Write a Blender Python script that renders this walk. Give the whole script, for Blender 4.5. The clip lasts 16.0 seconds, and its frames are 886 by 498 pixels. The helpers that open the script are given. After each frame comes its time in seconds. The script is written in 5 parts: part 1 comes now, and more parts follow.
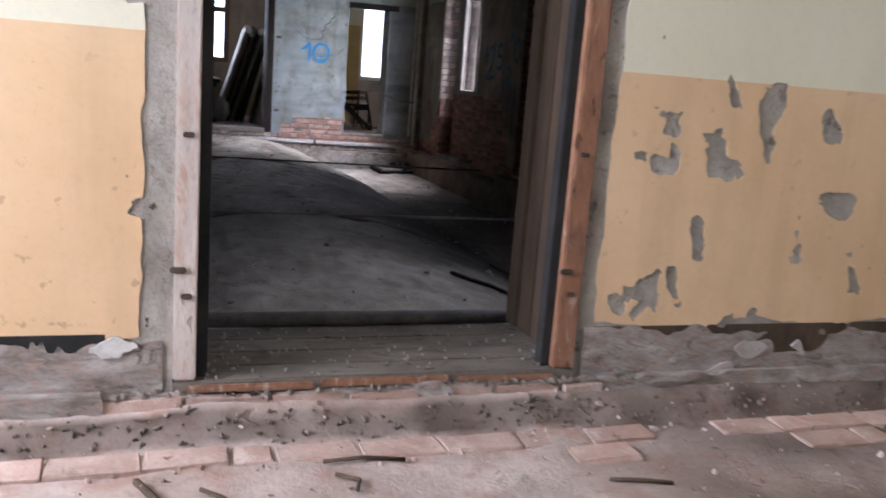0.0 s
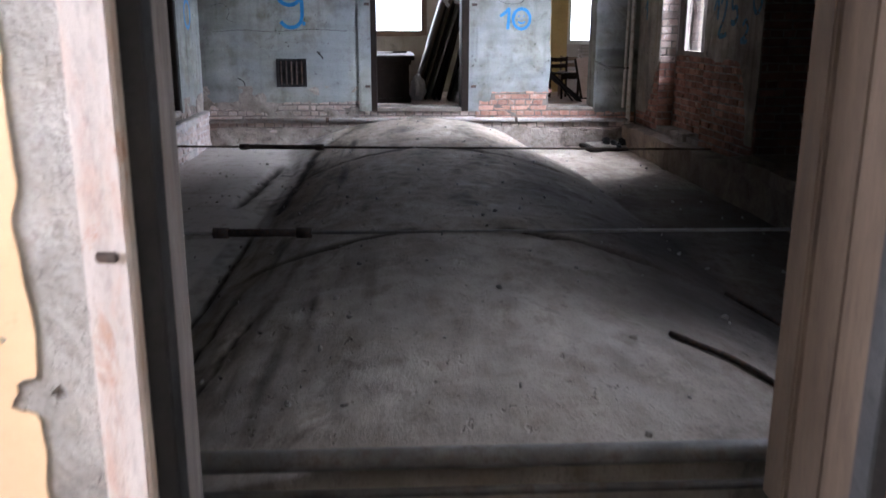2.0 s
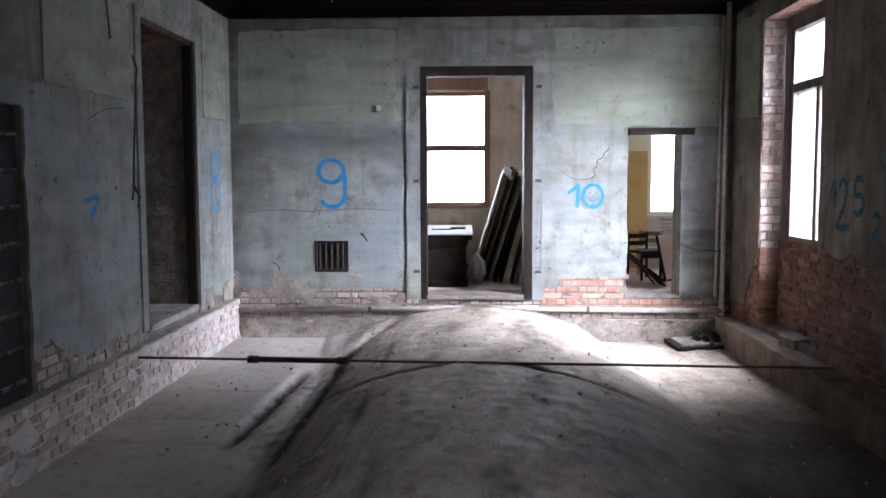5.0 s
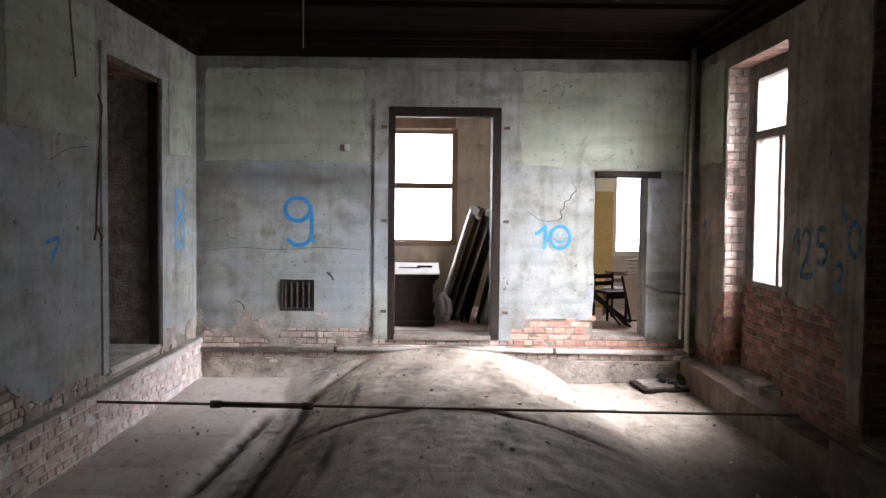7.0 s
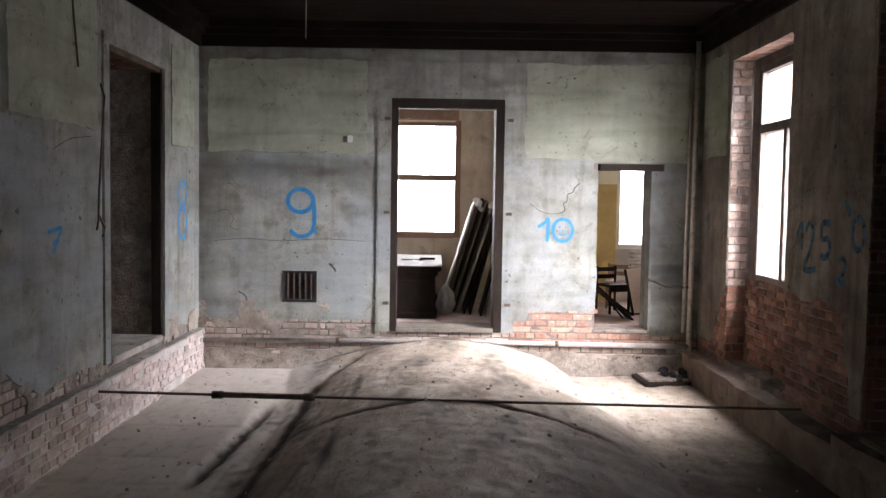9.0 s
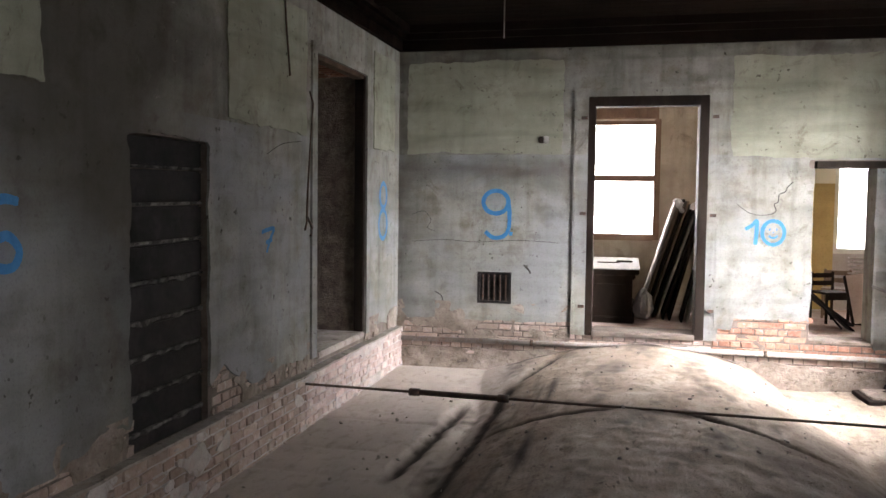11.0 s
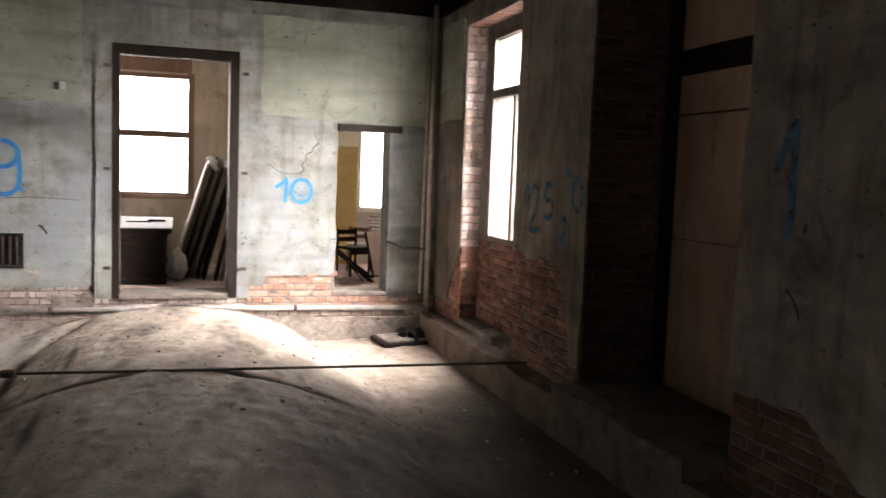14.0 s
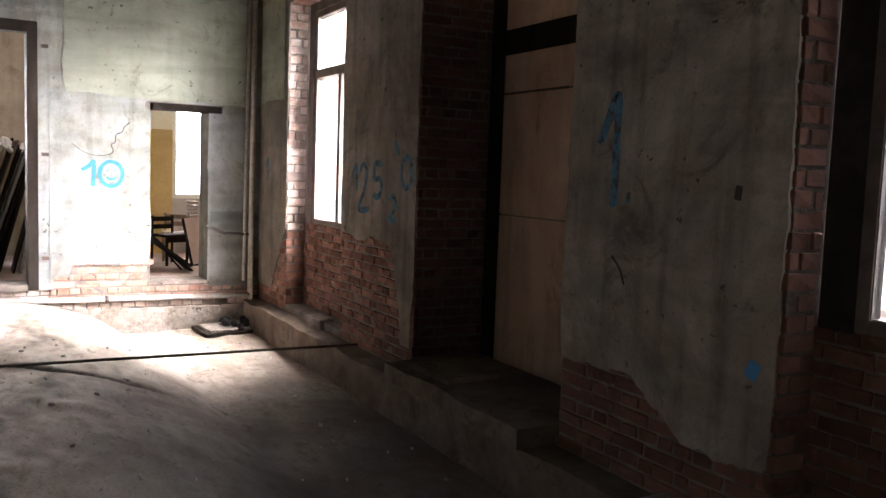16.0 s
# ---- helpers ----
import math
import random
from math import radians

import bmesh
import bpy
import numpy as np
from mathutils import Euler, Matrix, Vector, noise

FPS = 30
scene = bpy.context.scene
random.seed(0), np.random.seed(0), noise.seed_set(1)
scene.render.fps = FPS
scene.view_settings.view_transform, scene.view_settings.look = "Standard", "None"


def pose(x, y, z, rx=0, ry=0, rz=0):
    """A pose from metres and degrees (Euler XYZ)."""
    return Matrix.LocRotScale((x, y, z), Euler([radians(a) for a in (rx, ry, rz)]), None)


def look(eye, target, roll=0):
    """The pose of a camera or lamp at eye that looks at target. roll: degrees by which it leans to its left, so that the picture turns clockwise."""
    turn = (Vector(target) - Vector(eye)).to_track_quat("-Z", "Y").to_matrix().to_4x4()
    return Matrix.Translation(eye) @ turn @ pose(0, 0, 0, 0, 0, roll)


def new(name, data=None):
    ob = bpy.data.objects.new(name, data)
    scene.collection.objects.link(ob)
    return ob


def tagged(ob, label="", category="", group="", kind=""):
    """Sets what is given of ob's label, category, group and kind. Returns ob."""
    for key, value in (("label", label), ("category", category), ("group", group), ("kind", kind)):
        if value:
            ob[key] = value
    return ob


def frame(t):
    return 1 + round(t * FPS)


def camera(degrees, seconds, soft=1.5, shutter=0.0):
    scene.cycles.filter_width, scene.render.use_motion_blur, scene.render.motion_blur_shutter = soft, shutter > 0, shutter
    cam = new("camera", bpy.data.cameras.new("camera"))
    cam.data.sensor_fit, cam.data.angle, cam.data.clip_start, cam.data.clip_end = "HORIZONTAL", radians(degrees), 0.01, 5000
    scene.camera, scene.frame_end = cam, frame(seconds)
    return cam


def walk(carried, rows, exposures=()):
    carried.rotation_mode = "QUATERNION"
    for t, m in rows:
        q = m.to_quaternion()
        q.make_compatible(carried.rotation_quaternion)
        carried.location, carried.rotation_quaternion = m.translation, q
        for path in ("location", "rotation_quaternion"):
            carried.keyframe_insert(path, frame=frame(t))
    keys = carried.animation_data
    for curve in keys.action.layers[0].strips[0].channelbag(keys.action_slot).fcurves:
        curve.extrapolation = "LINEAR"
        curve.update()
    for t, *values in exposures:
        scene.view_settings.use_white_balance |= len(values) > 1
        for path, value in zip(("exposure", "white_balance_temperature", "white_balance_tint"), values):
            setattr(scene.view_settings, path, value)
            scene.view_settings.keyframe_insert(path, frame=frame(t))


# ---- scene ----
cam = camera(55.1, 16.0, shutter=0.35)
PATH = [
    (0, (0.073, 0.44, 0.973), (0.689, 2.303, 0.584), 4.4),
    (0.5, (0.207, 0.733, 1.036), (0.598, 2.647, 0.609), 2.8),
    (1, (0.412, 1.049, 1.04), (0.609, 2.985, 0.577), 3.1),
    (1.5, (0.509, 1.39, 1.041), (0.607, 3.317, 0.515), 3.1),
    (2, (0.54, 1.798, 1.08), (0.647, 3.732, 0.582), 0.2),
    (2.5, (0.645, 2.165, 1.119), (0.643, 4.126, 0.725), 1.5),
    (3, (0.674, 2.44, 1.168), (0.661, 4.411, 0.829), 4.0),
    (3.5, (0.731, 2.806, 1.238), (0.689, 4.783, 0.941), 2.5),
    (4, (0.848, 3.115, 1.313), (0.761, 5.105, 1.138), 0.0),
    (4.2, (0.89, 3.324, 1.338), (0.771, 5.311, 1.143), -0.2),
    (6.3, (0.906, 3.567, 1.561), (0.907, 5.565, 1.469), 0.2),
    (6.5, (0.908, 3.551, 1.56), (0.908, 5.549, 1.47), 0.4),
    (7, (0.863, 3.554, 1.567), (0.863, 5.552, 1.472), 0.6),
    (7.5, (0.896, 3.554, 1.563), (0.88, 5.552, 1.465), 0.6),
    (8, (0.852, 3.566, 1.543), (0.83, 5.563, 1.447), 0.5),
    (8.5, (0.872, 3.586, 1.528), (0.855, 5.583, 1.421), 0.9),
    (9, (0.874, 3.564, 1.563), (0.866, 5.561, 1.45), 0.9),
    (9.5, (0.864, 3.556, 1.535), (0.777, 5.552, 1.432), 0.3),
    (10, (0.863, 3.541, 1.541), (0.559, 5.516, 1.439), -0.4),
    (10.2, (0.883, 3.564, 1.543), (0.475, 5.52, 1.447), -0.6),
    (12.3, (0.675, 3.681, 1.555), (0.205, 5.62, 1.41), 1.0),
    (12.5, (0.649, 3.691, 1.521), (0.37, 5.667, 1.383), 0.4),
    (12.8, (0.618, 3.736, 1.516), (0.585, 5.73, 1.368), 0.8),
    (13, (0.81, 3.707, 1.507), (0.875, 5.7, 1.355), 1.4),
    (13.5, (0.973, 3.779, 1.483), (1.307, 5.745, 1.326), 1.9),
    (14, (1.0, 3.776, 1.494), (1.576, 5.683, 1.318), 2.1),
    (14.5, (0.991, 3.755, 1.502), (1.698, 5.616, 1.307), 1.7),
    (15, (0.956, 3.754, 1.48), (1.772, 5.568, 1.268), 1.9),
    (15.5, (0.942, 3.787, 1.456), (1.877, 5.541, 1.239), 2.7),
    (16, (0.972, 3.887, 1.377), (1.935, 5.631, 1.199), 2.1),
]
EXPOSURES = [(0, -1.65, 5450, 17), (1.0, -1.65, 5450, 17), (1.6, -1.4, 5450, 17), (2.0, -1.0, 5450, 17), (2.5, -0.32, 5500, 17), (4.0, -0.25, 5400, 18), (6.5, -0.25, 6000, 18), (10.0, -0.22, 6450, 19), (12.4, 0.12, 6900, 19), (13.2, -0.18, 6850, 18), (14.0, -0.2, 6800, 18), (16.0, 0.3, 6500, 19)]
walk(cam, [(t, look(eye, target, roll)) for t, eye, target, roll in PATH], EXPOSURES)

# ---- the place in numbers (metres) ----
XL, XR = -2.07, 3.88          # side walls of the hall
YA, YN, YF = 3.006, 3.56, 13.644   # door wall (both faces), far wall
CEIL = 3.62
FLOOR = -0.50
W1 = (11.09, 12.67)           # first window recess in the right wall
W2 = (4.45, 6.26)             # second window recess
NI = (7.73, 9.605)            # door recess in the right wall
LD = (10.95, 12.34)           # doorway in the left wall
BN = (8.05, 8.99)             # bricked-up flue in the left wall
YB = 16.75                    # window wall of the back rooms

# ---- light ----
world = bpy.data.worlds.new("overcast_sky")
scene.world = world
world.use_nodes = True
wn = world.node_tree.nodes
sky = wn.new("ShaderNodeTexSky")
sky.sky_type, sky.sun_disc = "NISHITA", False
sky.sun_elevation, sky.sun_rotation = radians(42), radians(70)
wn["Background"].inputs["Strength"].default_value = 0.05
world.node_tree.links.new(sky.outputs[0], wn["Background"].inputs["Color"])


def window_light(name, top, inward, tilt, width, length, radiance, colour, spread=180):
    """Sky light that falls slantwise through an opening: a lamp outside it, hung from the point top, leaning out towards the ground."""
    data = bpy.data.lights.new(name, "AREA")
    data.shape, data.size, data.size_y, data.color = "RECTANGLE", width, length, colour
    data.energy = radiance * math.pi * width * length
    data.spread = radians(spread)
    flat = Vector((inward[0], inward[1], 0)).normalized()
    way = flat * math.cos(radians(tilt)) - Vector((0, 0, math.sin(radians(tilt))))
    down = -flat * math.sin(radians(tilt)) - Vector((0, 0, math.cos(radians(tilt))))
    lamp = new(name, data)
    lamp.matrix_world = Matrix.Translation(Vector(top) + down * length / 2) @ way.to_track_quat("-Z", "Y").to_matrix().to_4x4()
    return lamp


DAY = (0.97, 0.98, 1.0)
window_light("daylight_hall_window", (4.95, sum(W1) / 2 - 0.4, 3.75), (-0.93, 0.36), 52, 2.4, 4.2, 37, DAY, 145)
window_light("daylight_near_window", (9.0, sum(W2) / 2, 4.3), (-1, 0), 12, 5.0, 4.0, 2.1, DAY, 100)
window_light("daylight_back_room", (0.45, YB + 0.33, 2.95), (0, -1), 20, 1.9, 2.9, 27, DAY)
window_light("daylight_side_room", (4.0, YB + 0.33, 2.9), (0, -1), 20, 1.4, 2.9, 24, DAY)
# stands for daylight from behind the walker; its window is assumed
window_light("daylight_corridor_window", (1.5, -3.45, 2.8), (-0.05, 1), 20, 2.9, 2.6, 1.8, (1.0, 0.97, 0.94))
# added lamp, without a known source, brightens the left of the entry wall
window_light("fill_corridor_side", (-3.25, 1.9, 2.8), (1, 0), 15, 1.6, 2.4, 135, (1.0, 0.97, 0.94))
# a lamp outside for the brightest part of the sky that the hall window faces
data = bpy.data.lights.new("daylight_open_sky", "AREA")
data.shape, data.size, data.size_y, data.energy, data.color = "RECTANGLE", 5.6, 6.0, 7000, DAY
data.spread = radians(112)
open_sky = new("daylight_open_sky", data)
open_sky.matrix_world = look((8.0, 9.3, 5.4), (3.0, 12.5, 0.8))


# ---- materials ----
def material(name, colours, scale=2.0, fine=40.0, rough=0.85, bump=0.3, metal=0.0, stretch=(1, 1, 1), spread=(0.35, 0.65), piece=0.0, streak=0.0, grit=0.25, relief=0.004, blend=(), bands=0.0, tint=None, pits=0.0):
    """Colours blend by a large and a middling noise; a fine noise gives grain and relief. piece: how far pieces differ from one another."""
    m = bpy.data.materials.new(name)
    m.use_nodes = True
    nt = m.node_tree
    n, l = nt.nodes, nt.links
    bsdf = n["Principled BSDF"]
    co = n.new("ShaderNodeTexCoord")
    mp = n.new("ShaderNodeMapping")
    mp.inputs["Scale"].default_value = stretch
    info = n.new("ShaderNodeObjectInfo")
    src = co.outputs["Object"]
    if piece:
        add = n.new("ShaderNodeVectorMath")
        add.operation = "MULTIPLY_ADD"
        comb = n.new("ShaderNodeCombineXYZ")
        for k in range(3):
            l.new(info.outputs["Random"], comb.inputs[k])
        add.inputs[1].default_value = (37, 53, 71)
        l.new(comb.outputs[0], add.inputs[0])
        l.new(co.outputs["Object"], add.inputs[2])
        src = add.outputs[0]
    l.new(src, mp.inputs[0])

    def noise_tex(sc, detail, rough_, dist=0.0):
        t = n.new("ShaderNodeTexNoise")
        t.inputs["Scale"].default_value, t.inputs["Detail"].default_value = sc, detail
        t.inputs["Roughness"].default_value, t.inputs["Distortion"].default_value = rough_, dist
        l.new(mp.outputs[0], t.inputs["Vector"])
        return t

    big, mid, small = noise_tex(scale, 6, 0.65, 0.4), noise_tex(scale * 4.3, 5, 0.6), noise_tex(fine, 6, 0.7)
    ramp = n.new("ShaderNodeValToRGB")
    el = ramp.color_ramp.elements
    el[0].position, el[1].position = spread
    el[0].color, el[1].color = (*colours[0], 1), (*colours[1], 1)
    l.new(big.outputs["Fac"], ramp.inputs[0])
    last = ramp.outputs[0]

    def mix(a, colour, fac, mode="MIX"):
        x = n.new("ShaderNodeMix")
        x.data_type, x.blend_type = "RGBA", mode
        l.new(a, x.inputs["A"])
        x.inputs["B"].default_value = (*colour, 1)
        l.new(fac, x.inputs["Factor"])
        return x.outputs["Result"]

    def level(out, lo, hi, top=1.0):
        r = n.new("ShaderNodeMapRange")
        r.inputs["From Min"].default_value, r.inputs["From Max"].default_value, r.inputs["To Max"].default_value = lo, hi, top
        l.new(out, r.inputs["Value"])
        return r.outputs[0]

    if len(colours) > 2:
        last = mix(last, colours[2], level(mid.outputs["Fac"], 0.5, 0.68, 0.85))
    if len(colours) > 3:
        spot = noise_tex(scale * 1.7 + 0.37, 8, 0.75, 1.0)
        last = mix(last, colours[3], level(spot.outputs["Fac"], 0.56, 0.66, 0.8))
    if streak:
        sm = n.new("ShaderNodeMapping")
        sm.inputs["Scale"].default_value = (6, 6, 0.45)
        l.new(src, sm.inputs[0])
        st = n.new("ShaderNodeTexNoise")
        st.inputs["Scale"].default_value, st.inputs["Detail"].default_value = 1.6, 5
        l.new(sm.outputs[0], st.inputs["Vector"])
        last = mix(last, (0.35, 0.33, 0.31), level(st.outputs["Fac"], 0.5, 0.75, streak), "MULTIPLY")
    if tint:
        # remains of an old coat of paint, worn through in patches, up to the dado line
        old = noise_tex(0.85, 7, 0.62, 0.6)
        sep = n.new("ShaderNodeSeparateXYZ")
        l.new(co.outputs["Object"], sep.inputs[0])
        dado = n.new("ShaderNodeMath")
        dado.operation = "LESS_THAN"
        dado.inputs[1].default_value = 2.1
        l.new(sep.outputs["Z"], dado.inputs[0])
        both = n.new("ShaderNodeMath")
        both.operation = "MULTIPLY"
        l.new(dado.outputs[0], both.inputs[0])
        l.new(level(old.outputs["Fac"], 0.44, 0.62, 0.8), both.inputs[1])
        last = mix(last, tint, both.outputs[0])
    if bands:
        bm_ = n.new("ShaderNodeMapping")
        bm_.inputs["Scale"].default_value = (0.7, 0.7, 5.5)
        l.new(src, bm_.inputs[0])
        bt = n.new("ShaderNodeTexNoise")
        bt.inputs["Scale"].default_value, bt.inputs["Detail"].default_value, bt.inputs["Distortion"].default_value = 1.3, 7, 0.5
        l.new(bm_.outputs[0], bt.inputs["Vector"])
        last = mix(last, (0.42, 0.41, 0.37), level(bt.outputs["Fac"], 0.45, 0.72, bands), "MULTIPLY")
    pit = None
    if pits:
        gate = noise_tex(2.1, 3, 0.6)
        pt = noise_tex(17.0, 3, 0.55)
        pm = n.new("ShaderNodeMath")
        pm.operation = "MULTIPLY"
        l.new(level(pt.outputs["Fac"], 0.64, 0.69), pm.inputs[0])
        l.new(level(gate.outputs["Fac"], 0.42, 0.60), pm.inputs[1])
        pit = pm.outputs[0]
        dark = n.new("ShaderNodeMath")
        dark.operation = "MULTIPLY"
        dark.inputs[1].default_value = pits
        l.new(pit, dark.inputs[0])
        last = mix(last, (0.16, 0.13, 0.10), dark.outputs[0], "MULTIPLY")
    last = mix(last, (0.45, 0.43, 0.41), level(small.outputs["Fac"], 0.5, 0.75, grit * 2), "MULTIPLY")
    for name_, colour in blend:
        at = n.new("ShaderNodeAttribute")
        at.attribute_name = name_
        last = mix(last, colour, level(at.outputs["Fac"], 0.0, 1.0))
    last = mix(last, (0.55, 0.53, 0.51), level(mid.outputs["Fac"], 0.52, 0.72, 0.6), "MULTIPLY") if blend else last
    if piece:
        hsv = n.new("ShaderNodeHueSaturation")
        l.new(last, hsv.inputs["Color"])
        l.new(level(info.outputs["Random"], 0, 1), hsv.inputs["Value"])
        r = hsv.inputs["Value"].links[0].from_node
        r.inputs["To Min"].default_value, r.inputs["To Max"].default_value = 1 - piece, 1 + piece
        last = hsv.outputs[0]
    l.new(last, bsdf.inputs["Base Color"])
    bsdf.inputs["Metallic"].default_value = metal
    bsdf.inputs["Specular IOR Level"].default_value = 0.2 if rough >= 0.75 else 0.45   # dusty surfaces hardly shine
    l.new(level(mid.outputs["Fac"], 0.2, 0.8), bsdf.inputs["Roughness"])
    r = bsdf.inputs["Roughness"].links[0].from_node
    r.inputs["To Min"].default_value, r.inputs["To Max"].default_value = rough - 0.1, min(1, rough + 0.1)
    if bump:
        total = n.new("ShaderNodeMath")
        total.operation = "MULTIPLY_ADD"
        total.inputs[1].default_value = 0.5
        l.new(small.outputs["Fac"], total.inputs[0])
        l.new(mid.outputs["Fac"], total.inputs[2])
        b = n.new("ShaderNodeBump")
        b.inputs["Strength"].default_value, b.inputs["Distance"].default_value = bump, relief
        height = total.outputs[0]
        if pit:
            sub = n.new("ShaderNodeMath")
            sub.operation = "SUBTRACT"
            l.new(height, sub.inputs[0])
            l.new(pit, sub.inputs[1])
            height = sub.outputs[0]
        l.new(height, b.inputs["Height"])
        l.new(b.outputs[0], bsdf.inputs["Normal"])
    return m


# the dark blend takes far-wall grime and the left wall's dark plume
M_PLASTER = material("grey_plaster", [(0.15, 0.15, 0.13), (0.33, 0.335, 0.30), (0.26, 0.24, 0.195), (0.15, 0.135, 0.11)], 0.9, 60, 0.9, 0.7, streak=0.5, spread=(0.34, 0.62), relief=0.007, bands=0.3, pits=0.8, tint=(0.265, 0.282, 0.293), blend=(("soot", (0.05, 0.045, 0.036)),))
M_STAINED = material("brown_stained_plaster", [(0.13, 0.112, 0.092), (0.34, 0.30, 0.25), (0.21, 0.165, 0.125), (0.085, 0.07, 0.058)], 0.9, 60, 0.9, 0.7, streak=0.6, spread=(0.36, 0.62), relief=0.008, bands=0.35, pits=0.9)
M_CREAM = material("cream_limewash", [(0.225, 0.235, 0.18), (0.34, 0.355, 0.28), (0.26, 0.265, 0.205), (0.18, 0.17, 0.13)], 1.2, 70, 0.9, 0.5, streak=0.2, grit=0.12, bands=0.35, pits=0.9)
M_WHITEWASH = material("pale_ceiling_limewash", [(0.56, 0.57, 0.50), (0.66, 0.67, 0.60)], 1.2, 70, 0.9, 0.3, grit=0.1)
M_OCHRE = material("ochre_wall_paint", [(0.62, 0.42, 0.235), (0.74, 0.53, 0.33), (0.67, 0.46, 0.275)], 0.9, 50, 0.6, 0.25, streak=0.16, grit=0.06, pits=0.35)
M_PALE = material("pale_yellow_wall_paint", [(0.66, 0.63, 0.48), (0.74, 0.70, 0.55)], 0.9, 50, 0.65, 0.2, grit=0.06)
M_RENDER = material("bare_lime_render", [(0.23, 0.205, 0.18), (0.46, 0.43, 0.39), (0.35, 0.305, 0.26), (0.15, 0.13, 0.115)], 3.5, 80, 0.95, 0.9, relief=0.012, pits=0.8)
M_MORTAR = material("old_lime_mortar", [(0.11, 0.09, 0.075), (0.22, 0.185, 0.16), (0.16, 0.135, 0.115)], 6, 90, 0.95, 0.8, relief=0.008)
M_BRICK = material("red_brick", [(0.27, 0.135, 0.095), (0.40, 0.235, 0.175), (0.36, 0.24, 0.195), (0.50, 0.44, 0.40)], 5, 90, 0.92, 0.8, piece=0.3, relief=0.008, pits=0.6)
M_PALEBRICK = material("dusty_limewashed_brick", [(0.30, 0.215, 0.175), (0.45, 0.375, 0.325), (0.38, 0.30, 0.26), (0.52, 0.485, 0.455)], 5, 90, 0.92, 0.8, piece=0.25, relief=0.008, pits=0.6)
M_LIMEBRICK = material("whitewashed_brick", [(0.40, 0.30, 0.265), (0.56, 0.50, 0.465), (0.48, 0.37, 0.33), (0.62, 0.595, 0.57)], 4, 90, 0.92, 0.8, piece=0.15, relief=0.008, pits=0.5)
# the dark blend holds dirt and the painted shade of grooves and right flank
M_VAULT = material("dusty_vault_screed", [(0.225, 0.175, 0.135), (0.46, 0.39, 0.315), (0.34, 0.27, 0.205), (0.15, 0.115, 0.09)], 1.5, 48, 0.95, 0.8, relief=0.012, grit=0.5, stretch=(1.5, 0.8, 1), pits=0.7, blend=(("screed", (0.52, 0.47, 0.42)), ("dirt_shade", (0.045, 0.036, 0.03))))
M_DARKMORTAR = material("dark_brown_mortar", [(0.05, 0.042, 0.035), (0.11, 0.09, 0.075), (0.08, 0.065, 0.055)], 6, 80, 0.95, 1.0, relief=0.015)
M_SCREED = material("pale_floor_screed", [(0.38, 0.35, 0.32), (0.54, 0.51, 0.48), (0.44, 0.40, 0.37)], 1.1, 60, 0.9, 0.5, relief=0.006)
M_RUBBLE = material("crumbled_lime_mortar", [(0.16, 0.13, 0.105), (0.36, 0.315, 0.27), (0.25, 0.20, 0.165), (0.09, 0.073, 0.06)], 5, 70, 0.95, 1.0, relief=0.018, pits=0.9)
M_LIMECOAT = material("flaking_whitewash", [(0.36, 0.33, 0.31), (0.58, 0.55, 0.53), (0.48, 0.40, 0.37), (0.26, 0.22, 0.19)], 3, 70, 0.95, 0.9, relief=0.01, pits=0.7)
M_SILL = material("worn_grey_floorboards", [(0.12, 0.10, 0.083), (0.22, 0.19, 0.162), (0.17, 0.135, 0.11), (0.075, 0.058, 0.045)], 2.2, 60, 0.9, 0.7, stretch=(0.7, 1.6, 1), pits=0.8)
M_DARKWOOD = material("dark_stained_wood", [(0.009, 0.006, 0.004), (0.024, 0.015, 0.010), (0.016, 0.010, 0.007)], 4, 60, 0.85, 0.4, stretch=(1, 1, 0.25))
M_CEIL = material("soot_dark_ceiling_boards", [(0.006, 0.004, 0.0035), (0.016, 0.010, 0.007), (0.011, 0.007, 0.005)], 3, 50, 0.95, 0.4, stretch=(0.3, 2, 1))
M_WORN = material("flaking_painted_wood", [(0.44, 0.38, 0.34), (0.60, 0.54, 0.49), (0.47, 0.33, 0.26), (0.36, 0.18, 0.10)], 4, 60, 0.75, 0.6, stretch=(1.5, 1.5, 0.5), pits=0.7)
M_RUSTWOOD = material("rust_brown_painted_wood", [(0.20, 0.095, 0.055), (0.31, 0.165, 0.10), (0.16, 0.08, 0.05), (0.44, 0.37, 0.32)], 4, 60, 0.75, 0.6, stretch=(1.5, 1.5, 0.5), pits=0.7)
M_GREYWOOD = material("weathered_grey_wood", [(0.17, 0.14, 0.125), (0.32, 0.28, 0.25), (0.24, 0.19, 0.16), (0.08, 0.055, 0.04)], 5, 70, 0.9, 0.8, stretch=(2.5, 2.5, 0.25), relief=0.008)
M_BROWNFRAME = material("brown_window_paint", [(0.13, 0.075, 0.048), (0.21, 0.125, 0.08)], 5, 60, 0.6, 0.3, stretch=(1, 1, 0.4))
M_BACKWALL = material("tan_stained_plaster", [(0.36, 0.30, 0.235), (0.52, 0.45, 0.365), (0.43, 0.36, 0.28), (0.28, 0.23, 0.18)], 1.4, 60, 0.9, 0.5, streak=0.35)
M_FADED = material("faded_blue_spray_paint", [(0.04, 0.105, 0.155), (0.06, 0.17, 0.26), (0.11, 0.13, 0.14)], 7, 90, 0.8, 0.2, spread=(0.3, 0.6))
M_LINING = material("brown_door_lining", [(0.045, 0.03, 0.02), (0.10, 0.07, 0.048), (0.07, 0.048, 0.033)], 4, 60, 0.8, 0.5, stretch=(2, 2, 0.3))
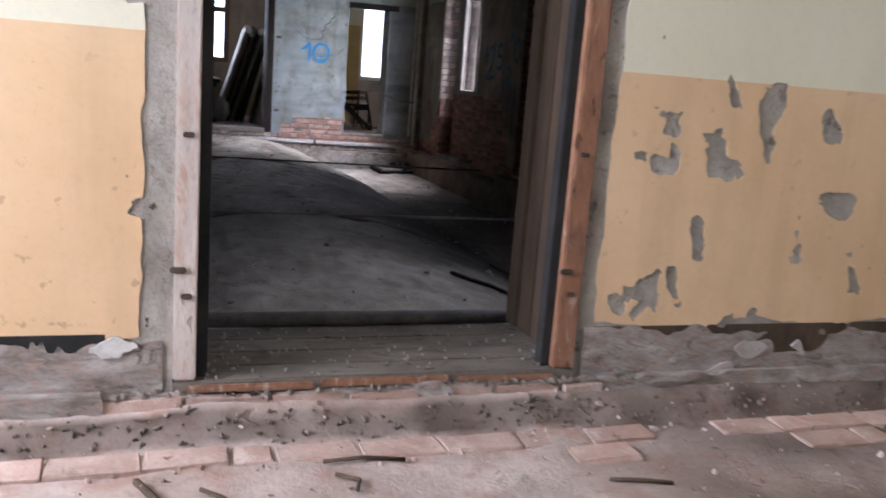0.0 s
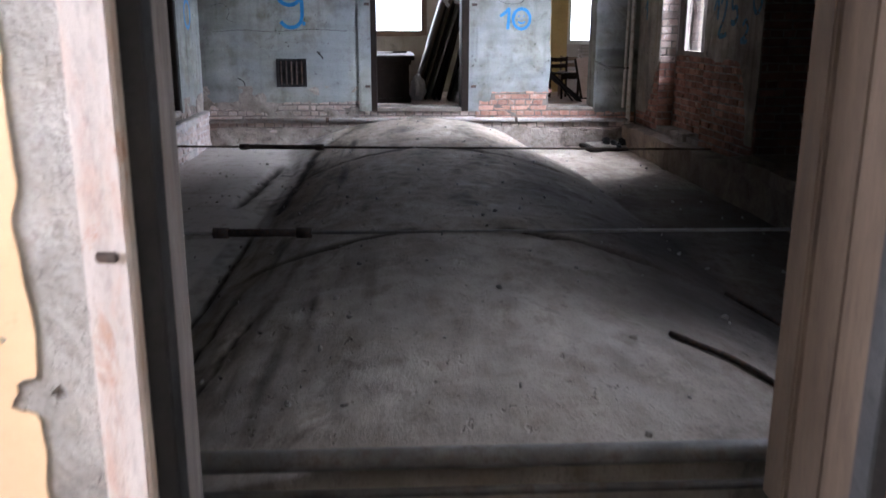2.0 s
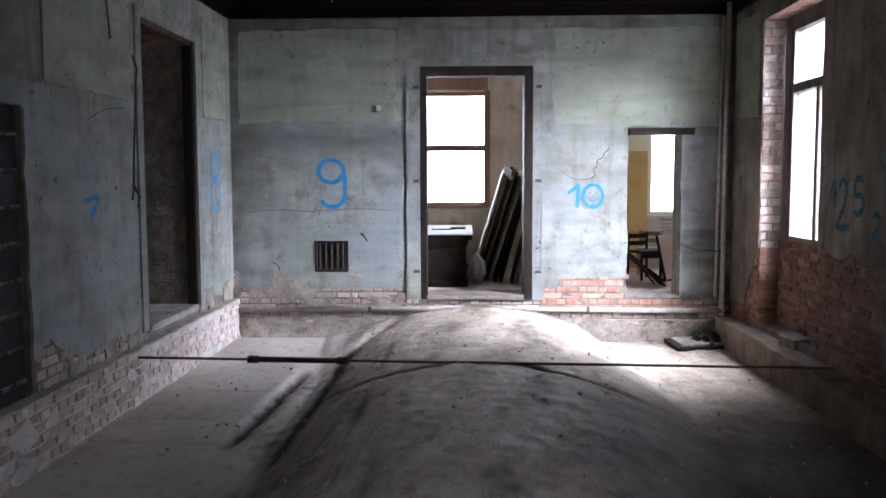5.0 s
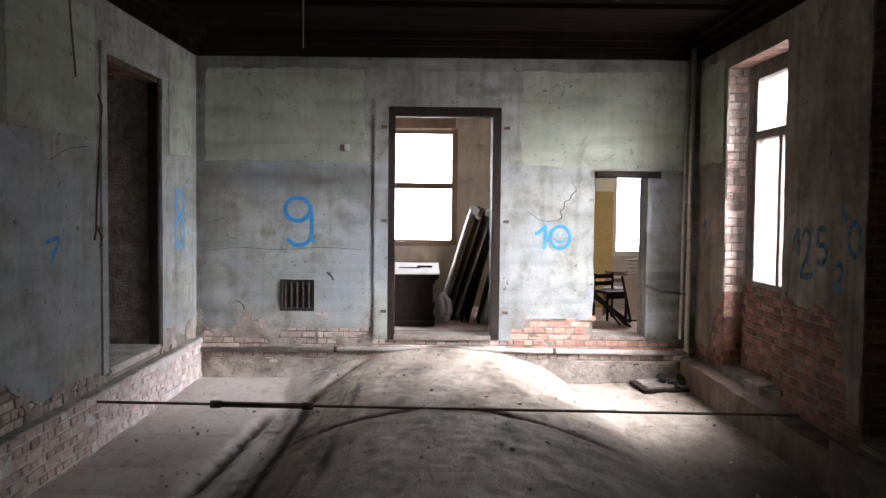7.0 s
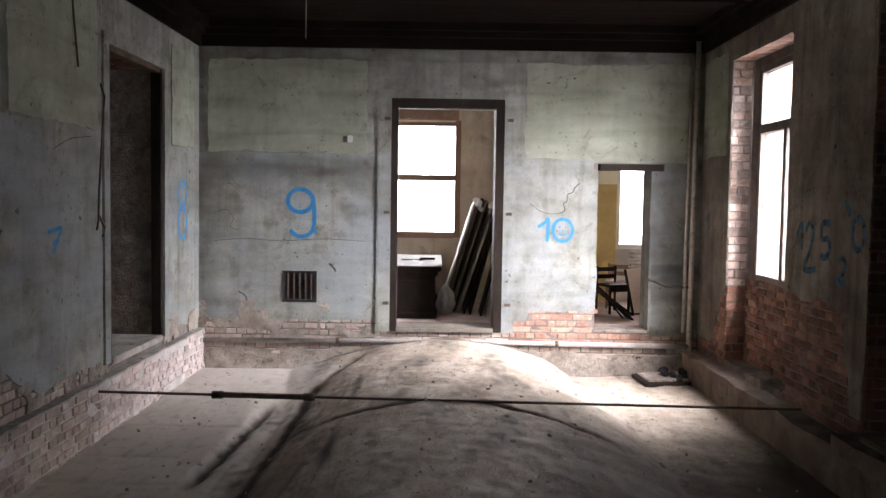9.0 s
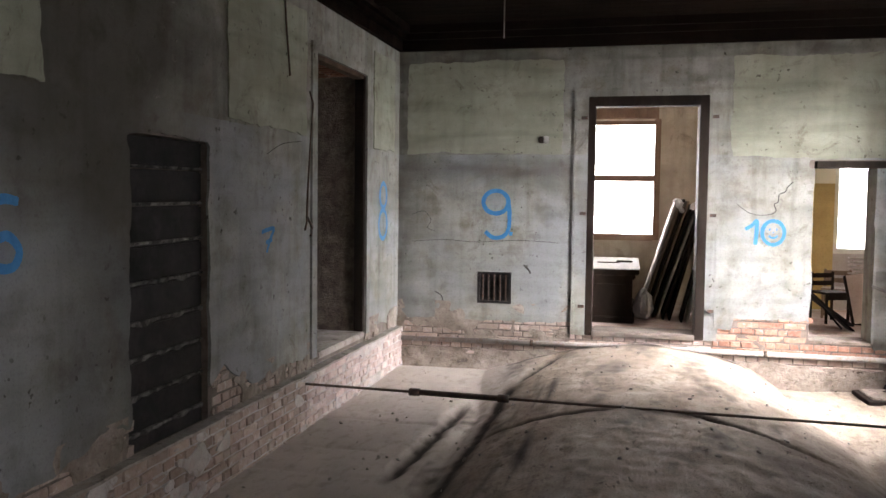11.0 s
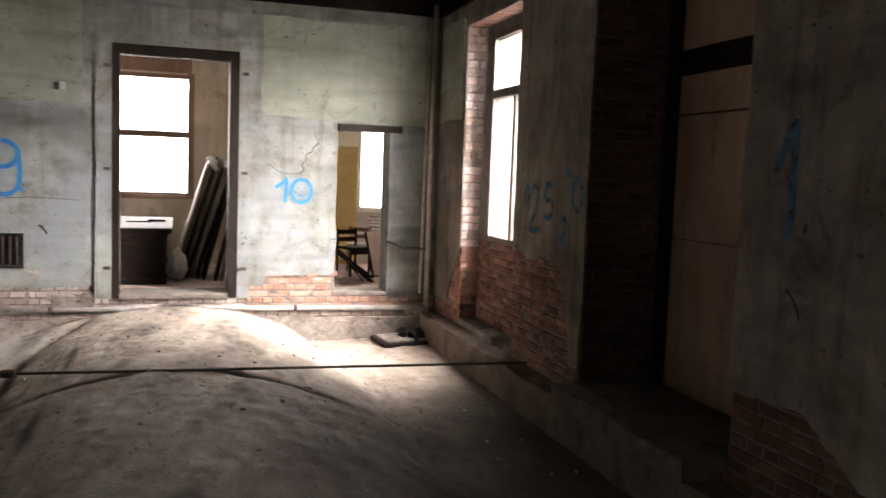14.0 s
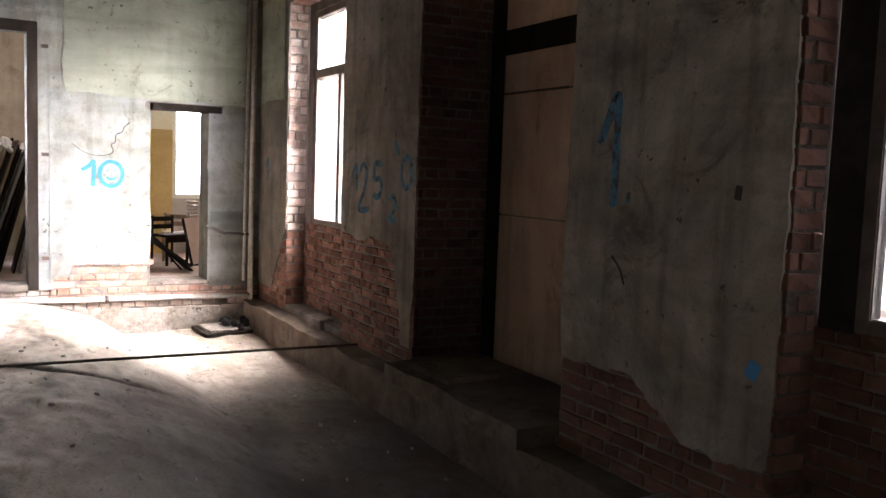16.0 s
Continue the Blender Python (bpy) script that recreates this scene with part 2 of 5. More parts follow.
M_IRON = material("rusty_iron", [(0.05, 0.04, 0.035), (0.11, 0.085, 0.07), (0.14, 0.07, 0.04)], 12, 120, 0.75, 0.5, metal=0.3)
M_PIPE = material("grey_painted_pipe", [(0.26, 0.24, 0.22), (0.38, 0.35, 0.32), (0.28, 0.20, 0.15)], 6, 90, 0.6, 0.3)
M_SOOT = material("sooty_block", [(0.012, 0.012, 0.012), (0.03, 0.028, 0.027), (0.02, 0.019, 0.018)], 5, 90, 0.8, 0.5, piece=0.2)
M_JOINT = material("grimy_mortar_drips", [(0.04, 0.038, 0.036), (0.26, 0.25, 0.235)], 9, 90, 0.95, 0.6, spread=(0.42, 0.7))
M_LIME = material("white_mortar_drips", [(0.42, 0.41, 0.39), (0.62, 0.61, 0.58)], 12, 90, 0.95, 0.6)
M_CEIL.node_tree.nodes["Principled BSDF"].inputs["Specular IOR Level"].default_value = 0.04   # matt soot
M_REVEAL = material("patchily_whitewashed_brick", [(0.19, 0.12, 0.09), (0.40, 0.32, 0.28), (0.29, 0.21, 0.17), (0.56, 0.53, 0.50)], 3.2, 90, 0.92, 0.9, piece=0.4, relief=0.012, pits=0.9)
M_BAG = material("dirty_white_plastic", [(0.62, 0.62, 0.62), (0.78, 0.78, 0.77)], 9, 60, 0.5, 0.3, grit=0.05)
M_BOARD = material("brown_fibreboard", [(0.40, 0.255, 0.175), (0.56, 0.39, 0.28), (0.46, 0.31, 0.215), (0.30, 0.19, 0.13)], 1.6, 80, 0.75, 0.3, stretch=(1, 1, 0.4), streak=0.3)
M_BLUE = material("blue_spray_paint", [(0.012, 0.15, 0.38), (0.03, 0.215, 0.48)], 8, 90, 0.6, 0.2, grit=0.1)


def thin_coat(m, least=0.35):
    """Sprayed paint that covers unevenly: the wall shows through in specks."""
    nt = m.node_tree
    n, l = nt.nodes, nt.links
    co, t, r = n.new("ShaderNodeTexCoord"), n.new("ShaderNodeTexNoise"), n.new("ShaderNodeMapRange")
    t.inputs["Scale"].default_value, t.inputs["Detail"].default_value = 22, 6
    r.inputs["From Min"].default_value, r.inputs["From Max"].default_value, r.inputs["To Min"].default_value = 0.36, 0.52, least
    l.new(co.outputs["Object"], t.inputs["Vector"])
    l.new(t.outputs["Fac"], r.inputs["Value"])
    l.new(r.outputs[0], n["Principled BSDF"].inputs["Alpha"])


thin_coat(M_BLUE, 0.9)
thin_coat(M_FADED, 0.5)
M_WINFRAME = material("dark_window_frame_paint", [(0.07, 0.055, 0.045), (0.14, 0.11, 0.09)], 6, 60, 0.6, 0.3)
M_EARTH = material("debris_strewn_floor", [(0.33, 0.25, 0.21), (0.56, 0.465, 0.42), (0.50, 0.345, 0.29), (0.22, 0.17, 0.14)], 1.6, 60, 0.95, 0.9, relief=0.012, pits=0.5, blend=(("dirt_shade", (0.085, 0.062, 0.047)),))
M_PINKBRICK = material("dusty_pink_brick", [(0.36, 0.235, 0.19), (0.56, 0.43, 0.37), (0.48, 0.32, 0.265), (0.55, 0.49, 0.45)], 4, 90, 0.95, 0.8, piece=0.18, relief=0.008, pits=0.6)
M_DARKPIPE = material("dark_grey_pipe", [(0.09, 0.083, 0.078), (0.19, 0.175, 0.165), (0.12, 0.09, 0.07)], 6, 90, 0.7, 0.4)
# darker brick for the door niche and the near window's recess
M_DARKBRICK = material("dark_red_brick", [(0.10, 0.05, 0.036), (0.19, 0.095, 0.07), (0.14, 0.075, 0.055), (0.07, 0.055, 0.05)], 5, 120, 0.92, 0.6, piece=0.3)
M_FOOT = material("brown_mortared_footing", [(0.10, 0.075, 0.058), (0.23, 0.18, 0.14), (0.16, 0.12, 0.095), (0.07, 0.052, 0.042)], 3, 70, 0.95, 1.0, relief=0.014)
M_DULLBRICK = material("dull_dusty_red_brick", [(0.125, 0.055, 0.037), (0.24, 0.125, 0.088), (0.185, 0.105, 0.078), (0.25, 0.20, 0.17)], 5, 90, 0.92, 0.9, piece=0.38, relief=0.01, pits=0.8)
M_RISER = material("old_cream_pipe_paint", [(0.38, 0.34, 0.29), (0.52, 0.48, 0.42), (0.30, 0.22, 0.16)], 5, 90, 0.6, 0.3)
M_YELLOW = material("yellow_ochre_wall_paint", [(0.42, 0.30, 0.11), (0.52, 0.39, 0.16)], 1.5, 50, 0.7, 0.2)


# ---- building tools ----
def link_mesh(name, verts, faces, mat, parent=None, label="", smooth=False):
    me = bpy.data.meshes.new(name)
    me.from_pydata(verts, [], faces)
    me.materials.append(mat)
    if smooth:
        me.shade_smooth()
    ob = new(name, me)
    if parent:
        ob.parent = parent
    if label:
        ob["label"] = label
    return ob


def part(name, bm, mat, parent=None, label="", smooth=False):
    bmesh.ops.recalc_face_normals(bm, faces=bm.faces)
    me = bpy.data.meshes.new(name)
    bm.to_mesh(me)
    bm.free()
    me.materials.append(mat)
    if smooth:
        me.shade_smooth()
    ob = new(name, me)
    if parent:
        ob.parent = parent
    if label:
        ob["label"] = label
    return ob


def thing(name, label, category, group="", at=(0, 0, 0)):
    ob = new(name)
    ob.location = at
    ob.empty_display_size = 0.1
    return tagged(ob, label, category, group)


def setting(ob, label="", category="wall"):
    return tagged(ob, label, category, kind="structure")


def add_box(bm, x0, x1, y0, y1, z0, z1, m=None):
    vs = [bm.verts.new((x, y, z)) for x in (x0, x1) for y in (y0, y1) for z in (z0, z1)]
    for f in ((0, 1, 3, 2), (4, 6, 7, 5), (0, 4, 5, 1), (2, 3, 7, 6), (0, 2, 6, 4), (1, 5, 7, 3)):
        bm.faces.new([vs[k] for k in f])
    if m is not None:
        bmesh.ops.transform(bm, matrix=m, verts=vs)
    return vs


def box(name, x0, x1, y0, y1, z0, z1, mat, parent=None, label="", bevel=0.0, m=None):
    bm = bmesh.new()
    add_box(bm, x0, x1, y0, y1, z0, z1)
    if bevel:
        bmesh.ops.bevel(bm, geom=bm.edges[:], offset=bevel, segments=2, affect="EDGES")
    if m is not None:
        bmesh.ops.transform(bm, matrix=m, verts=bm.verts)
    return part(name, bm, mat, parent, label)


def boxes(name, rows, mat, parent=None, label=""):
    bm = bmesh.new()
    for row in rows:
        add_box(bm, *row)
    return part(name, bm, mat, parent, label)


def tube(name, pts, radius, mat, parent=None, label="", sides=10):
    """A round bar along a polyline."""
    bm = bmesh.new()
    rings = []
    pts = [Vector(p) for p in pts]
    for k, p in enumerate(pts):
        a, b = pts[max(k - 1, 0)], pts[min(k + 1, len(pts) - 1)]
        q = (b - a).normalized().to_track_quat("Z", "Y")
        r = radius[k] if isinstance(radius, (list, tuple)) else radius
        rings.append([bm.verts.new(p + q @ Vector((r * math.cos(s * math.tau / sides), r * math.sin(s * math.tau / sides), 0))) for s in range(sides)])
    for a, b in zip(rings, rings[1:]):
        for s in range(sides):
            bm.faces.new((a[s], a[(s + 1) % sides], b[(s + 1) % sides], b[s]))
    bm.faces.new(rings[0][::-1])
    bm.faces.new(rings[-1])
    return part(name, bm, mat, parent, label, True)


def nz(u, v, w=0.0):
    return noise.noise(Vector((u, v, w)))


def rough_edge(u, v, seed, size=0.05):
    return size * (nz(u * 2.3, v * 2.3, seed) + 0.6 * nz(u * 7, v * 7, seed + 5) + 0.35 * nz(u * 19, v * 19, seed + 9))


def rect(u, v, u0, u1, v0, v1):
    """Over zero inside the rectangle."""
    return min(u - u0, u1 - u, v - v0, v1 - v)


def unevenness(u, v):
    """How far hand-laid plaster stands out of its plane."""
    return 0.005 * nz(u * 2.3, v * 2.3, 2.2) + 0.0018 * nz(u * 9, v * 9, 5.2)


def skin(name, axis, plane, out, u0, u1, v0, v1, inside, mat, parent, thick=0.02, step=0.04, wave=0.005, label=""):
    """A coat of plaster on the wall axis = plane, kept where inside(u, v) > 0. out: +1 or -1, the way it faces. u runs along the wall, v up."""
    nu, nv = max(1, round((u1 - u0) / step)), max(1, round((v1 - v0) / step))
    us, vs = [u0 + (u1 - u0) * k / nu for k in range(nu + 1)], [v0 + (v1 - v0) * k / nv for k in range(nv + 1)]
    val = [[inside(u, v) for v in vs] for u in us]
    verts, faces, cache = [], [], {}

    def vert(key, u, v, back=False):
        if (key, back) not in cache:
            d = plane + out * (unevenness(u, v) if wave == 0.005 else wave * nz(u * 3, v * 3, 2.2)) if not back else plane - out * thick
            verts.append((d, u, v) if axis == "x" else (u, d, v))
            cache[(key, back)] = len(verts) - 1
        return cache[(key, back)]

    flip = (out > 0) != (axis == "x")
    for a in range(nu):
        for b in range(nv):
            ring = ((a, b), (a + 1, b), (a + 1, b + 1), (a, b + 1))
            f = [val[p][q] for p, q in ring]
            if max(f) <= 0:
                continue
            poly = []
            for k in range(4):
                p, q = ring[k], ring[(k + 1) % 4]
                fp, fq = f[k], f[(k + 1) % 4]
                if fp > 0:
                    poly.append((p, us[p[0]], vs[p[1]], False))
                if (fp > 0) != (fq > 0):
                    t = fp / (fp - fq)
                    key = (min(p, q), max(p, q))
                    poly.append((key, us[p[0]] + t * (us[q[0]] - us[p[0]]), vs[p[1]] + t * (vs[q[1]] - vs[p[1]]), True))
            idx = [vert(k, u, v) for k, u, v, _ in poly]
            faces.append(idx[::-1] if flip else idx)
            for k in range(len(poly)):
                p, q = poly[k], poly[(k + 1) % len(poly)]
                if p[3] and q[3]:
                    quad = [idx[k], vert(p[0], p[1], p[2], True), vert(q[0], q[1], q[2], True), idx[(k + 1) % len(poly)]]
                    faces.append(quad[::-1] if flip else quad)
    return link_mesh(name, verts, faces, mat, parent, label)


BRICK_MESHES = {}


def brick_mesh(length, height, depth, kind, mat):
    key = (round(length, 3), round(height, 3), round(depth, 3), kind, mat.name)
    if key not in BRICK_MESHES:
        bm = bmesh.new()
        add_box(bm, -length / 2, length / 2, -depth, 0, -height / 2, height / 2)
        rnd = random.Random(kind * 7 + 1)
        bmesh.ops.bevel(bm, geom=[e for e in bm.edges if all(v.co.y > -0.001 for v in e.verts)], offset=0.006, segments=1, affect="EDGES")
        for v in bm.verts:
            v.co += Vector([rnd.uniform(-0.004, 0.004) for _ in range(3)])
        corner = [v for v in bm.verts if v.co.y > -0.012]
        for v in rnd.sample(corner, min(len(corner), 3)):
            v.co -= Vector((v.co.x * rnd.uniform(0.02, 0.08), rnd.uniform(0.002, 0.008), v.co.z * rnd.uniform(0.05, 0.2)))
        bmesh.ops.recalc_face_normals(bm, faces=bm.faces)
        me = bpy.data.meshes.new("brick")
        bm.to_mesh(me)
        bm.free()
        me.materials.append(mat)
        BRICK_MESHES[key] = me
    return BRICK_MESHES[key]


def brickwork(axis, plane, out, u0, u1, v0, v1, show, mat, parent, seed=0, length=0.25, course=0.075, depth=0.05, header=False):
    """Bricks laid one by one on the wall axis = plane, where show(u, v) > 0."""
    rnd = random.Random(seed)
    turn = {("y", -1): 180, ("y", 1): 0, ("x", 1): -90, ("x", -1): 90}[(axis, out)]
    rows = max(1, int((v1 - v0) / course))
    course = (v1 - v0) / rows
    for r in range(rows):
        v = v0 + (r + 0.5) * course
        short = header or r % 2
        size = 0.125 if short and not header else length
        if header:
            cuts = [u0, u1] if r % 3 == 0 else [u0, u0 + (u1 - u0) * (0.36 if r % 2 else 0.66), u1]
        else:
            cuts, u = [u0], u0 - (size * 0.5 if r % 2 else 0)
            while u < u1:
                u += size
                if u0 + 0.04 < u < u1 - 0.04:
                    cuts.append(u)
            cuts = [cuts[0]] + [c + rnd.uniform(-0.014, 0.014) for c in cuts[1:]] + [u1]
        for a, b in zip(cuts, cuts[1:]):
            c = (a + b) / 2
            if show(c, v) <= 0 or rnd.random() < 0.012:
                continue
            me = brick_mesh(round(b - a - 0.010, 2), course - 0.010, depth, rnd.randrange(6), mat)
            ob = new("brick", me)
            d = plane + out * rnd.uniform(-0.004, 0.006)
            ob.matrix_basis = pose(*((d, c, v) if axis == "x" else (c, d, v)), rnd.uniform(-1.0, 1.0), rnd.uniform(-1.3, 1.3), turn + rnd.uniform(-1, 1))
            ob.parent = parent


# ---- structure: the hall ----
def core(name, rows, label, category="wall"):
    return setting(boxes(name, rows, M_MORTAR, label=label), label, category)


# far wall: doorway with a dark frame, and a low side doorway
DX, DZ = (0.205, 1.542), 2.765
SX, SZ = (2.655, 3.292), (0.045, 2.03)
far = core("wall_far", [
    (XL - 0.5, DX[0], YF + 0.02, YF + 0.42, -0.9, 3.9), (DX[0], DX[1], YF + 0.02, YF + 0.42, DZ, 3.9), (DX[0], DX[1], YF + 0.02, YF + 0.42, -0.9, 0.03),
    (DX[1], SX[0], YF + 0.02, YF + 0.42, -0.9, 3.9), (SX[0], SX[1], YF + 0.02, YF + 0.42, SZ[1], 3.9), (SX[0], SX[1], YF + 0.02, YF + 0.42, -0.9, SZ[0]),
    (SX[1], XR + 0.5, YF + 0.02, YF + 0.42, -0.9, 3.9)], "stained grey plaster wall over brick, with two doorways")


def far_plaster(u, v):
    base = 0.13 + rough_edge(u, v, 3, 0.04) + (0.13 if 1.86 < u < SX[0] else 0)
    if u > SX[1]:
        base = -0.02 + rough_edge(u, v, 3, 0.05)
    d = min(v - base, u - XL, XR - u, 3.62 - v)
    d = min(d, -rect(u, v, 0.10, 1.64, -1, 2.81), -rect(u, v, SX[0] + rough_edge(v, 0, 4, 0.02), SX[1] + rough_edge(v, 1, 6, 0.02), -1, 2.0))
    d = min(d, -rect(u, v, -1.075, -0.665, 0.33, 0.705))
    return min(d, -rect(u, v, 2.60, 3.44, 1.95, 2.04))


far_coat = skin("plaster", "y", YF, -1, XL, XR, -0.1, 3.62, far_plaster, M_PLASTER, far, step=0.03)


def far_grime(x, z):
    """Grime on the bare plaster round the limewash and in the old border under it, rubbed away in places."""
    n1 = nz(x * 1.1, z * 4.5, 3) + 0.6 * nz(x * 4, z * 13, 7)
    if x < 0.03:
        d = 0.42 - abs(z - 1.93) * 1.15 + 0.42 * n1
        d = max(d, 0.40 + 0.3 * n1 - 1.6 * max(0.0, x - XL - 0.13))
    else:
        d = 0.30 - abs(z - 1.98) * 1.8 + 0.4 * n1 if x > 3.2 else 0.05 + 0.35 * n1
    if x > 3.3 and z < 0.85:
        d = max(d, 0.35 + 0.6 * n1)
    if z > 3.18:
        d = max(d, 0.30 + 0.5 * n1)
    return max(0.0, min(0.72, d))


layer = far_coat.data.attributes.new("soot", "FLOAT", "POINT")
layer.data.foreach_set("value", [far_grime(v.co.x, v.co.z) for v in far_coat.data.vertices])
skin("limewash_panel", "y", YF - 0.012, -1, -1.98, -0.04, 2.06, 3.24, lambda u, v: rect(u, v, -1.945, -0.095, 2.115, 3.195) + rough_edge(u, v, 11, 0.03), M_CREAM, far, 0.012, 0.02, 0.002, "pale limewash patch")
skin("limewash_panel", "y", YF - 0.012, -1, 1.73, 3.74, 2.0, 3.24, lambda u, v: rect(u, v, 1.785, 3.70, 2.065, 3.19) + rough_edge(u, v, 13, 0.03), M_CREAM, far, 0.012, 0.02, 0.002, "pale limewash patch")
boxes("lintel", [(2.68, 3.425, YF - 0.004, YF + 0.2, 1.955, 2.03)], M_DARKWOOD, far, "dark timber lintel")
brickwork("y", YF + 0.012, -1, XL, DX[0] - 0.1, -0.14, 0.235, lambda u, v: -far_plaster(u, v) + 0.03, M_PALEBRICK, far, 1)
brickwork("y", YF + 0.012, -1, 1.64, XR, -0.14, 0.385, lambda u, v: min(-far_plaster(u, v) + 0.03, -rect(u, v, SX[0] - .02, SX[1] + .02, SZ[0] - 0.02, 3)), M_BRICK, far, 2)
brickwork("y", YF + 0.012, -1, DX[0] - 0.1, 1.64, -0.14, 0.01, lambda u, v: 1, M_PALEBRICK, far, 3)
brickwork("y", YF - 0.037, -1, XL, XR, -0.295, -0.145, lambda u, v: 0.35 + nz(u * 1.3, v * 2, 31) + (0.5 if v > -0.22 else -0.3), M_PALEBRICK, far, 4)
skin("bare_render", "y", YF - 0.05, -1, XL, XR, -0.6, -0.14, lambda u, v: -0.235 - v + 0.05 * nz(u * 1.3, v * 2, 31) + rough_edge(u, v, 8, 0.04), M_RUBBLE, far, 0.05, 0.03, 0.03)
skin("crumbling_mortar", "y", YF + 0.001, -1, XL, XR, -0.14, 0.34, lambda u, v: min(0.09 * (nz(u * 2.1, v * 4, 61) + 0.6 * nz(u * 7, v * 9, 62)) + (0.0 if u < 0.05 else -0.045), -rect(u, v, DX[0] - 0.17, DX[1] + 0.15, -1, 3), -rect(u, v, SX[0] - 0.03, SX[1] + 0.03, -1, 3)), M_RUBBLE, far, 0.02, 0.02, 0.012, "crumbling lime mortar over the bricks")
boxes("footing", [(XL, XR, YF - 0.025, YF + 0.02, -0.9, -0.14)], M_MORTAR, far)

# plaster surround of the far doorway
bm = bmesh.new()
for a, b, c, d in ((0.04, 0.205, 0.0, 2.83), (1.54, 1.682, 0.0, 2.83), (0.205, 1.54, 2.765, 2.83)):
    add_box(bm, a, b, YF - 0.010, YF + 0.02, c, d)
for a, b, c, d in ((0.04, 0.075, 0.0, 2.86), (1.647, 1.682, 0.0, 2.86), (0.04, 1.682, 2.83, 2.86)):
    add_box(bm, a, b, YF - 0.017, YF + 0.0, c, d)
part("door_surround", bm, M_PLASTER, far, "moulded plaster surround")

# left wall
WL = XL - 0.02
left = core("wall_left", [
    (XL - 0.6, WL, YN - 0.6, BN[0], -0.9, 3.9),
    (XL - 0.6, WL, BN[0], BN[1], 1.93, 3.9), (XL - 0.6, WL, BN[0], BN[1], -0.9, 0.0), (XL - 0.6, XL - 0.16, BN[0], BN[1], 0.0, 1.93),
    (XL - 0.6, WL, BN[1], LD[0], -0.9, 3.9), (XL - 0.6, WL, LD[0], LD[1], 2.85, 3.9), (XL - 0.6, WL, LD[0], LD[1], -0.9, 0.12), (XL - 0.6, WL, LD[1], YF + 0.02, -0.9, 3.9)],
    "stained grey plaster wall with a doorway and a sooty flue")


def left_plaster(u, v):
    d = min(v - 0.12 - rough_edge(u, v, 21, 0.05) - 0.5 * max(0, 0.45 - abs(u - 9.2)) - 0.35 * max(0, 0.3 - abs(u - 7.85)), u - YN, YF - u, 3.62 - v)
    d = min(d, -rect(u, v, LD[0] - 0.02, LD[1] + 0.02, -1, 2.87))
    return min(d, -rect(u, v, BN[0] + rough_edge(v, 3, 1, 0.035), BN[1] + rough_edge(v, 7, 2, 0.035) + 0.05 * max(0, 0.5 - v), -1, 1.93 + rough_edge(u, 2, 4, 0.02)))


left_coat = skin("plaster", "x", XL, 1, YN, YF, -0.1, 3.62, left_plaster, M_PLASTER, left)


def flue_plume(y, z):
    """How dark the left wall is blended: an irregular plume over and before the old flue."""
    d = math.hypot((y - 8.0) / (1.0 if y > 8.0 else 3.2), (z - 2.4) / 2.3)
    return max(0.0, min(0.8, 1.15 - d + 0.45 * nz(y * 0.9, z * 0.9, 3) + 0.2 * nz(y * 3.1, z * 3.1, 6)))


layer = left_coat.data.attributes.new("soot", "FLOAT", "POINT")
layer.data.foreach_set("value", [flue_plume(v.co.y, v.co.z) for v in left_coat.data.vertices])
for a, b, s in ((9.25, 10.70, 41), (12.63, 13.42, 43), (5.9, 7.32, 45)):
    skin("limewash_panel", "x", XL + 0.012, 1, a - 0.05, b + 0.05, 2.05, 3.24, lambda u, v, a=a, b=b, s=s: rect(u, v, a, b, 2.115, 3.19) + rough_edge(u, v, s, 0.03), M_CREAM, left, 0.012, 0.02, 0.002, "pale limewash patch")
bm = bmesh.new()
for a, b, c, d in ((LD[0] - 0.14, LD[0] - 0.02, 0.1, 2.96), (LD[1] + 0.02, LD[1] + 0.13, 0.1, 2.96), (LD[0] - 0.02, LD[1] + 0.02, 2.87, 2.96)):
    add_box(bm, XL - 0.01, XL + 0.022, a, b, c, d)
part("door_surround", bm, M_PLASTER, left, "moulded plaster surround")
# ledge of brick under the left wall
boxes("ledge", [(WL, -2.012, YN, YF - 0.05, -0.9, -0.005)], M_LIMECOAT, left)
brickwork("x", -2.0, 1, 6.6, 10.55, -0.53, -0.005, lambda u, v: 0.75 + nz(u * 0.9, v * 2, 77), M_PALEBRICK, left, 5, course=0.068)
brickwork("x", -2.0, 1, 10.55, YF - 0.04, -0.53, -0.005, lambda u, v: 0.9 + nz(u * 0.9, v * 2, 77), M_LIMEBRICK, left, 15, course=0.068)
skin("ledge_render", "x", -1.993, 1, 6.6, YF - 0.04, -0.53, 0.0, lambda u, v: min(0.1 * (nz(u * 1.1, v * 2.5, 15) + 0.6 * nz(u * 5, v * 8, 16)) - 0.055 + (0.04 if u > 11.3 else 0.0) + (0.03 if v > -0.06 else 0.0), -0.004 - v), M_LIMECOAT, left, 0.02, 0.025, 0.008, "flaking lime coat on the ledge")
bm = bmesh.new()
add_box(bm, WL, -1.985, YN, YF - 0.05, -0.006, 0.012)
bmesh.ops.subdivide_edges(bm, edges=[e for e in bm.edges if abs(e.verts[0].co.y - e.verts[1].co.y) > 1], cuts=150)
for v in bm.verts:
    if v.co.x > XL:
        v.co.x += 0.02 * nz(v.co.y * 2.7, v.co.z, 3) + 0.012 * nz(v.co.y * 9, 0, 5)
    v.co.z += 0.006 * nz(v.co.y * 3, v.co.x, 8)
part("ledge_top", bm, M_RENDER, left, "dusty mortar bed on the ledge")
